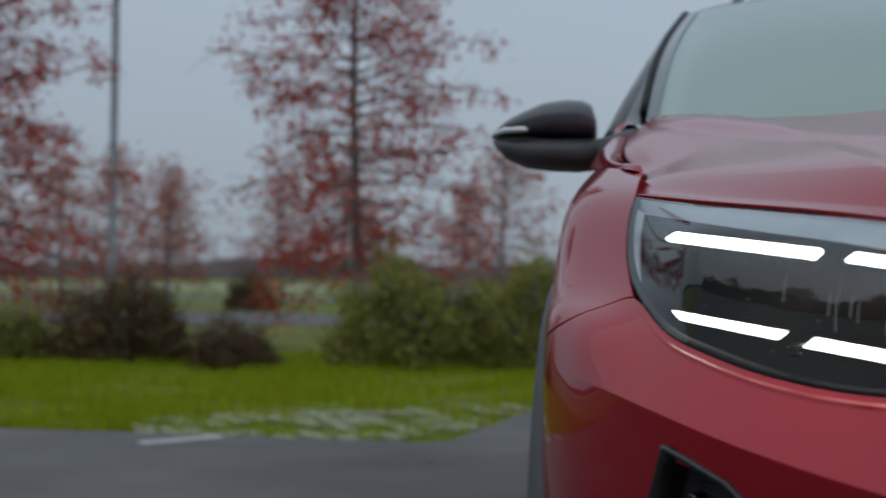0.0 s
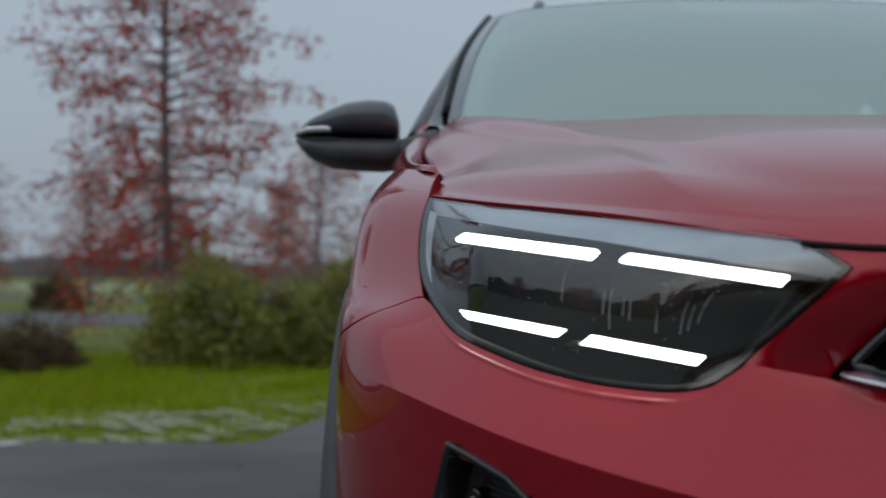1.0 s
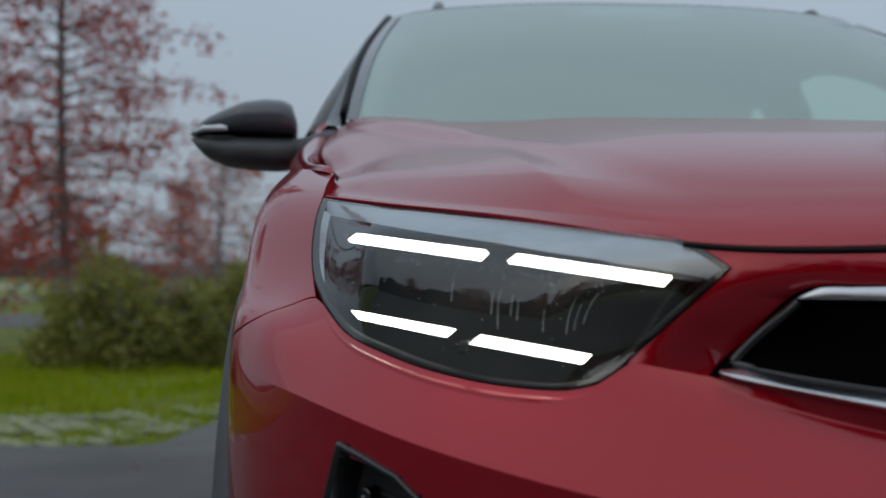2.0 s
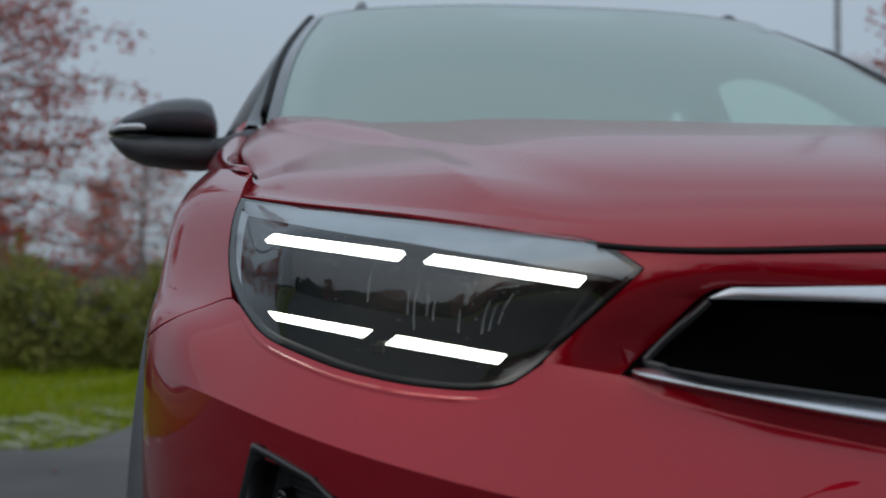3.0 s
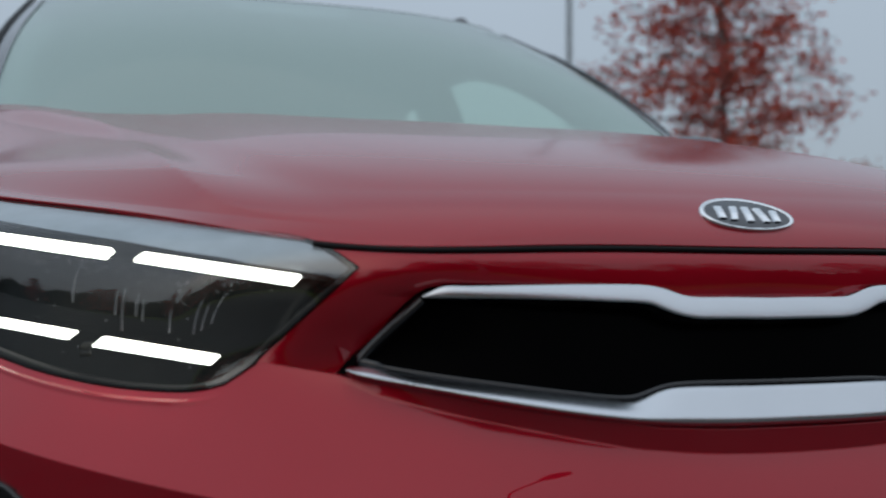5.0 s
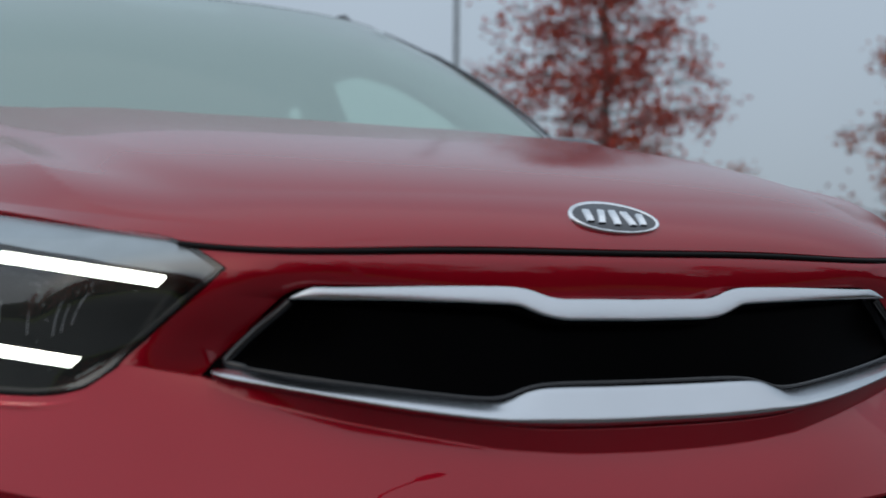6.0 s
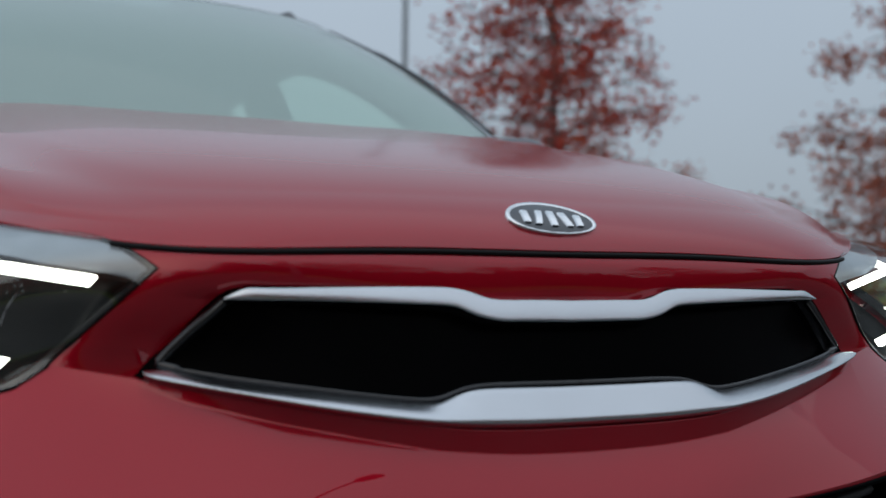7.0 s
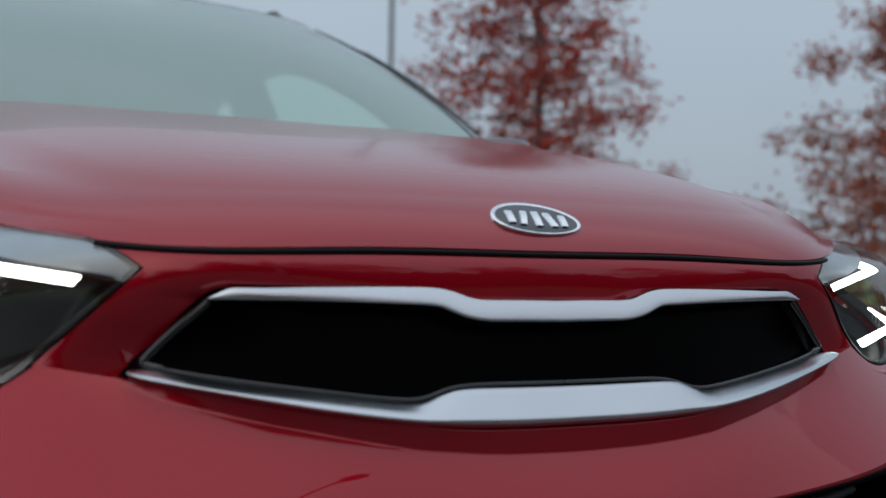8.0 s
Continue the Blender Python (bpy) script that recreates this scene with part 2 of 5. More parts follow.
def tube(path, radius, segments=8, closed=False, squash=1.0):
    """Points and faces of a round bar along a path; radius: one number or one for each place."""
    p = np.array(path, float)
    n = len(p)
    d = np.gradient(p, axis=0) if not closed else np.roll(p, -1, 0) - np.roll(p, 1, 0)
    d /= np.linalg.norm(d, axis=1, keepdims=True)
    ref = np.where(np.abs(d[:, 2:3]) > 0.9, np.array([[1.0, 0, 0]]), np.array([[0, 0, 1.0]]))
    a = np.cross(d, ref)
    a /= np.linalg.norm(a, axis=1, keepdims=True)
    b = np.cross(a, d)
    r = np.broadcast_to(np.asarray(radius, float), (n,))[:, None, None]
    g = np.linspace(0, 2 * np.pi, segments, endpoint=False)
    v = p[:, None] + r * (np.cos(g)[None, :, None] * a[:, None] + squash * np.sin(g)[None, :, None] * b[:, None])
    f = []
    for i in range(n if closed else n - 1):
        j = (i + 1) % n
        for k in range(segments):
            m = (k + 1) % segments
            f.append((i * segments + k, i * segments + m, j * segments + m, j * segments + k))
    if not closed:
        f += [tuple(range(segments))[::-1], tuple((n - 1) * segments + k for k in range(segments))]
    return v.reshape(-1, 3), f


def join(*pieces):
    v, f, n = [], [], 0
    for a, b in pieces:
        v.append(np.asarray(a, float))
        f += [tuple(i + n for i in q) for q in b]
        n += len(a)
    return np.concatenate(v), f


def loft(rings, caps=True, closed=True):
    """Points and faces between rings of equal count."""
    r = np.array(rings, float)
    h, w = r.shape[:2]
    f = [(i * w + k, i * w + (k + 1) % w, (i + 1) * w + (k + 1) % w, (i + 1) * w + k) for i in range(h - 1) for k in range(w if closed else w - 1)]
    if caps:
        f += [tuple(range(w))[::-1], tuple((h - 1) * w + k for k in range(w))]
    return r.reshape(-1, 3), f


def box(x0, y0, z0, x1, y1, z1, bevel=0.0, segs=2):
    bm = bmesh.new()
    bmesh.ops.create_cube(bm, size=1)
    bmesh.ops.scale(bm, vec=(x1 - x0, y1 - y0, z1 - z0), verts=bm.verts)
    bmesh.ops.translate(bm, vec=((x0 + x1) / 2, (y0 + y1) / 2, (z0 + z1) / 2), verts=bm.verts)
    if bevel:
        bmesh.ops.bevel(bm, geom=bm.edges[:], offset=bevel, segments=segs, profile=0.6, affect="EDGES")
    return bm


def ellipse(n, rx, rz, p=2.0):
    g = np.linspace(0, 2 * np.pi, n, endpoint=False)
    c, s = np.cos(g), np.sin(g)
    return np.stack([rx * np.sign(c) * np.abs(c) ** (2 / p), rz * np.sign(s) * np.abs(s) ** (2 / p)], 1)


# ---- the car's surfaces: nets of a few sections, mirrored ----
VALANCE = [(0,.10,.22),(.2,.105,.22),(.41,.13,.22),(.58,.19,.22),(.72,.28,.22),(.80,.36,.22),(.84,.46,.22),(.86,.60,.22),(.865,.80,.22)]
LOWER = [(0,-.02,.42),(.2,-.01,.42),(.41,.025,.42),(.58,.095,.42),(.715,.18,.42),(.805,.29,.42),(.852,.40,.42),(.875,.55,.42),(.88,.8,.42)]
CREASE = [(0,-.045,.56),(.2,-.036,.565),(.41,-.002,.582),(.58,.075,.61),(.70,.155,.64),(.79,.258,.667),(.845,.37,.676),(.872,.50,.682),(.88,.8,.69)]
SHELF = [(0,0,.645),(.2,.008,.655),(.41,.072,.685),(.55,.145,.705),(.68,.255,.735),(.765,.355,.752),(.825,.445,.755),(.864,.55,.757),(.878,.8,.76)]
LAMP_MIDDLE = [(0,.035,.74),(.2,.042,.74),(.41,.085,.75),(.56,.185,.775),(.685,.325,.797),(.765,.45,.81),(.826,.56,.815),(.864,.66,.815),(.874,.85,.82)]
LAMP_TOP = [(0,.062,.806),(.2,.068,.806),(.412,.096,.806),(.56,.22,.835),(.675,.375,.857),(.75,.52,.873),(.805,.63,.883),(.85,.74,.885),(.862,.95,.90)]
SHOULDER = [(0,.10,.84),(.2,.11,.84),(.42,.14,.84),(.55,.28,.86),(.66,.44,.885),(.725,.60,.905),(.765,.73,.925),(.81,.85,.94),(.83,1.05,.955)]
FRONT = Skin([VALANCE, LOWER, CREASE, SHELF, LAMP_MIDDLE, LAMP_TOP, SHOULDER], crease=2)
BONNET_LIP = [(0,.063,.8095),(.2,.069,.8095),(.40,.094,.8085),(.55,.205,.836),(.665,.36,.858),(.737,.505,.875),(.775,.615,.886)]
BONNET_NOSE = [(0,.085,.842),(.2,.092,.842),(.395,.125,.840),(.54,.245,.853),(.655,.40,.870),(.725,.545,.884),(.763,.65,.894)]
BONNET_SLOPE = [(0,.20,.895),(.2,.21,.895),(.385,.25,.893),(.52,.36,.893),(.635,.50,.903),(.71,.62,.912),(.75,.73,.915)]
BONNET_MIDDLE = [(0,.50,.957),(.2,.51,.957),(.37,.54,.955),(.50,.62,.945),(.62,.73,.948),(.705,.82,.948),(.758,.90,.938)]
BONNET_BACK = [(0,.88,1.018),(.2,.89,1.018),(.37,.92,1.018),(.52,.98,1.006),(.64,1.05,1.014),(.73,1.11,1.012),(.785,1.16,.992)]
BONNET_REAR = [(0,1.28,1.070),(.2,1.29,1.071),(.38,1.31,1.074),(.54,1.345,1.074),(.66,1.385,1.084),(.73,1.42,1.085),(.775,1.45,1.062)]
BONNET = Skin([BONNET_LIP, BONNET_NOSE, BONNET_SLOPE, BONNET_MIDDLE, BONNET_BACK, BONNET_REAR])
PANE = Skin([
    [(0, 1.32, 1.048), (.25, 1.335, 1.05), (.48, 1.375, 1.062), (.665, 1.41, 1.075), (.745, 1.47, 1.092)],
    [(0, 1.64, 1.295), (.25, 1.65, 1.293), (.47, 1.69, 1.29), (.62, 1.74, 1.286), (.70, 1.80, 1.283)],
    [(0, 1.95, 1.451), (.22, 1.965, 1.452), (.42, 2.02, 1.453), (.55, 2.09, 1.453), (.62, 2.18, 1.455)],
])
ROOF = Skin([
    [(0, 1.955, 1.454), (.22, 1.97, 1.455), (.42, 2.025, 1.456), (.55, 2.095, 1.456), (.62, 2.185, 1.457)],
    [(0, 2.4, 1.478), (.25, 2.4, 1.477), (.46, 2.42, 1.472), (.57, 2.44, 1.464), (.622, 2.46, 1.447)],
    [(0, 2.9, 1.475), (.25, 2.9, 1.473), (.46, 2.9, 1.467), (.56, 2.9, 1.455), (.615, 2.9, 1.43)],
    [(0, 3.5, 1.465), (.25, 3.5, 1.462), (.44, 3.5, 1.45), (.54, 3.5, 1.43), (.59, 3.5, 1.39)],
    [(0, 3.82, 1.42), (.25, 3.82, 1.415), (.42, 3.8, 1.40), (.51, 3.78, 1.38), (.56, 3.75, 1.34)],
])
# the cabin stands a touch off the nose's middle line
PANE.net[1, :, 0] -= 0.006
PANE.net[2, :, 0] -= 0.013
ROOF.net[:, :, 0] -= 0.013
# flank: rows from the sill up to the window line; columns from the front wheel to the tail
SILL = [(.80, .80, .20), (.80, 1.4, .20), (.80, 2.2, .20), (.80, 3.0, .20), (.78, 3.6, .22), (.66, 4.02, .28)]
DOOR_LOW = [(.865, .80, .38), (.865, 1.4, .38), (.865, 2.2, .38), (.87, 3.0, .38), (.84, 3.6, .40), (.72, 4.08, .42)]
DOOR_MIDDLE = [(.88, .80, .60), (.87, 1.4, .58), (.87, 2.2, .58), (.88, 3.0, .60), (.86, 3.6, .62), (.74, 4.10, .64)]
DOOR_HIGH = [(.878, .80, .76), (.868, 1.4, .78), (.868, 2.2, .80), (.875, 3.0, .82), (.85, 3.6, .84), (.73, 4.08, .86)]
WAIST = [(.862, .80, .89), (.85, 1.4, .92), (.85, 2.2, .94), (.85, 3.0, .96), (.82, 3.6, .98), (.70, 4.02, 1.0)]
WINDOW_LINE = [(.815, .86, .942), (.80, 1.4, .985), (.80, 2.2, 1.0), (.79, 3.0, 1.03), (.76, 3.6, 1.06), (.64, 3.98, 1.08)]
FLANK_ROWS = [SILL, DOOR_LOW, DOOR_MIDDLE, DOOR_HIGH, WAIST, WINDOW_LINE]


def flank(u, v):
    n = np.array(FLANK_ROWS)
    u, v = np.broadcast_arrays(np.asarray(u, float), np.asarray(v, float))
    return np.einsum("ki,kj,jic->kc", spline_matrix(6, u.ravel()), spline_matrix(6, v.ravel()), n).reshape(u.shape + (3,))


# ---- outlines on the front skin, u counted outwards from the car's middle ----
LENS_TOP = [(5.27, 5.04), (4.45, 4.99), (3.78, 4.98), (3.32, 5.0), (2.93, 5.07), (2.58, 5.14), (2.27, 5.2), (2.13, 5.15), (2.05, 5.02), (1.93, 4.7)]
LENS_RIGHT = [(2.68, 2.87), (2.52, 3.08), (2.33, 3.47), (2.2, 3.83), (2.03, 4.37), (1.93, 4.7)]
LENS_LOW = [(4.9, 3.0), (4.55, 2.73), (4.17, 2.64), (3.78, 2.61), (3.38, 2.64), (3.12, 2.69), (2.87, 2.76), (2.68, 2.87)]
LENS_LEFT = [(4.9, 3.0), (5.08, 3.43), (5.13, 4.03), (5.19, 4.5), (5.27, 5.04)]
GAP_LINE = [(5.03, 3.09), (5.32, 2.98), (6.05, 2.5), (6.8, 2.2), (7.3, 2.08), (8.0, 2.04)]
GRILLE_LOW = [(0, 2.985), (0.4, 2.98), (0.74, 2.98), (1.07, 3.02), (1.4, 3.06), (2.03, 3.12)]
GRILLE_END = [(2.03, 3.12), (1.97, 3.27), (1.85, 3.75), (1.69, 4.33), (1.58, 4.49)]
GRILLE_TOP = [(0, 4.29), (0.4, 4.29), (0.48, 4.31), (0.56, 4.38), (0.66, 4.46), (0.78, 4.49), (1.37, 4.5), (1.58, 4.49)]
ARCH_Y, ARCH_Z = 0.83, 0.335


def arch_keep(p, inner=0.405):
    c = (p[:-1, :-1] + p[1:, 1:]) / 2
    return ~((np.hypot(c[..., 1] - ARCH_Y, c[..., 2] - ARCH_Z) < inner) & (np.abs(c[..., 0]) > 0.6))


car = thing("car", "glossy red crossover car with lit daytime running lights, parked on asphalt", "car")


def front_bumper():
    s = Sheet()
    # below the crease
    for side in (-1, 1):
        u, v = np.meshgrid(np.linspace(0, 8, 161) * side, np.linspace(0, 2, 41))
        uv = np.stack([u, v], -1)
        p = FRONT.at(u, v)
        cu, cv = np.abs(u[:-1, :-1] + u[1:, 1:]) / 2, (v[:-1, :-1] + v[1:, 1:]) / 2
        keep = arch_keep(p) & ~inside(FOG_HOLE, cu, cv) & ~inside(LOW_HOLE, cu, cv)
        s.panel(FRONT, uv, 0, "", keep, low=True)
        # from the crease up to the grille, the lamp and the wing
        ends = [GRILLE_LOW, [(2.03, 3.12), (2.47, 3.15)], [(2.47, 3.15), (2.52, 3.08), (2.68, 2.87)], LENS_LOW[::-1], [(4.9, 3.0), (5.03, 3.09)], GAP_LINE]
        for k, e in enumerate(ends):
            top = along(e, (40, 12, 8, 60, 4, 50)[k], k not in (1, 2, 4))
            low = top.copy()
            low[:, 1] = 2.0
            if k in (3,):
                low[:, 0] = top[:, 0]
            uv = mirrored(coons(low, top, np.linspace(low[0], top[0], 70), np.linspace(low[-1], top[-1], 70)), side)
            p = FRONT.at(uv[..., 0], uv[..., 1])
            lift = 0.0
            if k == 3:  # a fine rib runs below the lamp
                t = np.clip(1 - np.abs(uv[..., 1] - top[None, :, 1] + 0.10) / 0.032, 0, 1)
                ends = np.clip((np.abs(uv[..., 0]) - 2.68) / 0.35, 0, 1) * np.clip((4.9 - np.abs(uv[..., 0])) / 0.5, 0, 1)
                lift = 0.0017 * t * t * (3 - 2 * t) * ends
            if k == 0:  # a lip rolls in below the lower bar
                fold = np.interp(np.abs(uv[..., 0]), [0, 0.43, 0.86, 1.0, 1.28, 1.53, 1.86, 2.03], [2.765, 2.77, 2.795, 2.826, 2.874, 2.906, 2.954, 3.07])
                t = np.clip(1 - (fold - uv[..., 1]) / 0.6, 0, 1)
                wall = np.clip((uv[..., 1] - fold) / (top[None, :, 1] - fold), 0, 1)
                lift = -0.0075 * np.where(uv[..., 1] < fold, t ** 2, 1 - 1.6 * wall) * np.clip((2.03 - np.abs(uv[..., 0])) / 0.6, 0, 1)
            s.panel(FRONT, uv, 0.001 if k == 1 else 0.002, "t", arch_keep(p), low=False, lift=lift, depth=0.03)
        # between the grille and the lamp, set back a little towards the grille
        e, r = along(GRILLE_END, 200), along([(2.47, 3.12)] + LENS_RIGHT[1:] + [(2.05, 5.02)], 200, False)

        def sink(uv):
            t = np.clip((4.92 - uv[..., 1]) / 0.62, 0, 1) ** 1.4 + 0.45 * np.clip((4.3 - uv[..., 1]) / 1.2, 0, 1)
            far = np.interp(uv[..., 1], r[:, 1], r[:, 0])
            k = np.clip((far - np.abs(uv[..., 0])) / 0.45, 0, 1)
            return -0.015 * t * k * k * (3 - 2 * k)
        v = np.linspace(3.12, 4.49, 44)
        ul, ur = np.interp(v, e[:, 1], e[:, 0]), np.interp(v, r[:, 1], r[:, 0])
        t = np.linspace(0, 1, 20)[None]
        uv = np.stack([ul[:, None] * (1 - t) + ur[:, None] * t, np.repeat(v[:, None], 20, 1)], -1)
        s.panel(FRONT, mirrored(uv, side), 0.002, "lrb", low=False, lift=sink(uv), depth=0.012)
        # above the grille, from the middle to the lamp
        g = along(GRILLE_TOP, 60)
        g[-1] = (1.58, 4.49)
        top = np.stack([np.linspace(0, 1.58, 60), np.full(60, 5.0)], 1)
        uv = coons(g, top, np.linspace(g[0], top[0], 16), np.linspace(g[-1], top[-1], 16))
        s.panel(FRONT, mirrored(uv, side), 0.002, "bt", low=False, lift=sink(uv), depth=0.012)
        v = np.linspace(4.49, 5.0, 16)
        ur = np.interp(v, r[:, 1], r[:, 0])
        uv = np.stack([1.58 * (1 - t) + ur[:, None] * t, np.repeat(v[:, None], 20, 1)], -1)
        s.panel(FRONT, mirrored(uv, side), 0.002, "rt", low=False, lift=sink(uv), depth=0.02)
    return s.make("front_bumper", PAINT, car, "glossy red painted front bumper")


def wing(side):
    s = Sheet()
    low = along(GAP_LINE, 60)
    left = along([(5.03, 3.09), (5.1, 3.43), (5.15, 4.03), (5.2, 4.5), (5.28, 5.04), (5.5, 5.55), (5.75, 6.0)], 50)
    top = np.stack([np.linspace(5.75, 8, 60), np.full(60, 6.0)], 1)
    right = np.linspace(low[-1], top[-1], 50)
    uv = mirrored(coons(low, top, left, right), side)
    p = FRONT.at(uv[..., 0], uv[..., 1])
    s.panel(FRONT, uv, 0.003, "bl", arch_keep(p), low=False, depth=0.02)
    # shoulder between the wing's top, the bonnet and the windscreen pillar
    low = along([tuple(FRONT.at(5.75, 6.0)), tuple(FRONT.at(6.5, 6.0)), tuple(FRONT.at(8.0, 6.0)), (.845, 1.25, .985), (.825, 1.5, 1.035)], 40)
    top = along([(.758, .745, .921), (.764, .90, .938), (.792, 1.16, .990), (.783, 1.45, 1.060), (.78, 1.53, 1.10)], 40)
    t = np.linspace(0, 1, 9)[:, None, None]
    p = low[None] * (1 - t) + top[None] * t + np.array([0.35, 0, 1.0]) * (0.012 * np.sin(np.pi * t))
    p = p * np.array([side, 1, 1])
    nr = np.cross(np.gradient(p, axis=1), np.gradient(p, axis=0))
    nr /= np.linalg.norm(nr, axis=-1, keepdims=True)
    s.add(p, nr * np.sign(nr[4, 20, 2]))
    rim = np.stack([p[-1], p[-1] + np.array([-0.012 * side, 0, -0.008]), p[-1] + np.array([-0.035 * side, 0, -0.04])])
    s.add(rim, np.broadcast_to(np.array([0.0, 0, 1.0]), rim.shape).copy())
    return s.make("wing", PAINT, car, "red painted front wing")


DOME = ([1.4, 2.0, 2.6, 3.2, 3.9, 5.0], [1.9, 2.45, 2.9, 3.35, 4.0, 5.1])


def bonnet():
    s = Sheet()
    u, v = np.meshgrid(np.linspace(-6, 6, 241), np.r_[np.linspace(0, 1.5, 40), np.linspace(1.55, 5, 70)])
    edge = np.interp(v, *DOME)
    t = np.clip((edge - np.abs(u)) / 0.75 + 0.5, 0, 1)
    lift = 0.011 * (t * t * (3 - 2 * t)) * np.clip((v - 1.5) / 1.2, 0, 1) * np.clip((5 - v) / 0.6, 0.35, 1)
    # a shoulder line sweeps from the screen's corner to above the lamp
    line = np.interp(v, [0.6, 0.8, 1.0, 1.83, 2.83, 3.76, 4.56, 5.0], [2.2, 2.48, 2.68, 3.04, 3.37, 3.46, 3.6, 3.7])
    away = np.abs(u) - line
    fall = np.where(away > 0, np.clip(1 - away / 2.3, 0, 1) ** 1.4, np.clip(1 + away / 0.75, 0, 1) ** 1.6)
    lift = lift + 0.013 * fall * np.clip((v - 0.7) / 1.0, 0, 1) * np.clip((5 - v) / 0.8, 0.3, 1)
    s.panel(BONNET, np.stack([u, v], -1), 0.0032, "btlr", depth=0.02, lift=lift)
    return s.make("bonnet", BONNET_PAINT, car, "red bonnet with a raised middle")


def under_bonnet():
    """Black sheet added below the bonnet so that the shut lines read dark."""
    u, v = np.meshgrid(np.linspace(-6, 6, 61), np.linspace(0, 5, 30))
    p = BONNET.at(u, v) - BONNET.normal(u, v) * 0.032
    u, v = np.meshgrid(np.linspace(-5.4, 5.4, 97), np.linspace(4.9, 6, 8))
    q = FRONT.at(u, v) - FRONT.normal(u, v) * 0.035
    s = Sheet()
    s.add(p, BONNET.normal(*np.meshgrid(np.linspace(-6, 6, 61), np.linspace(0, 5, 30))))
    s.add(q, FRONT.normal(u, v))
    return s.make("bonnet_backing", SEAL, car)


def bonnet_seal():
    """A rubber strip in the slot between the bonnet and the panel above the grille."""
    u = np.linspace(-2.16, 2.16, 120)
    p = (FRONT.at(u, np.full(120, 5.0)) + BONNET.at(u, np.zeros(120))) / 2 + np.array([0, -0.0008, 0.0004])
    v, f = tube(p, 0.0026, 8)
    return raw("bonnet_seal", v, f, SEAL, car, "black rubber bonnet seal")


def cut_lens(n=72, m=44):
    return coons(along(LENS_LOW, n), along(LENS_TOP, n), along(LENS_LEFT, m), along(LENS_RIGHT, m))


def lens_grid(n, m, side, a=None, b=None):
    """The lens: it rises almost upright from its lower edge and curls back below its upper edge."""
    uv = mirrored(cut_lens(n, m), side)
    p, nr = FRONT.at(uv[..., 0], uv[..., 1]), FRONT.normal(uv[..., 0], uv[..., 1], False)
    a, b = np.linspace(0, 1, n)[None], np.linspace(0, 1, m)[:, None]
    low, high = p[:1], p[-1:]
    reach = np.linalg.norm((high - low)[..., :2], axis=-1)
    w = np.minimum(1.0, 0.07 / (0.47 * reach))
    run = b * (1 - w) + b ** 6 * w
    goal = low + (high - low) * np.stack([run, run, np.broadcast_to(b, run.shape)], -1)
    out = nr * np.array([1, 1, 0])
    out /= np.linalg.norm(out, axis=-1, keepdims=True)
    goal = goal + out * (0.004 * np.sin(np.pi * np.clip(b * 1.05, 0, 1) ** 1.3))[..., None]
    fade = np.clip(a / 0.38, 0, 1) * np.clip((1 - a) / 0.14, 0, 1)
    fade = (fade * fade * (3 - 2 * fade))[..., None]
    return p, nr, p + (goal - p) * fade + out * (0.002 * np.sin(np.pi * b))[..., None]


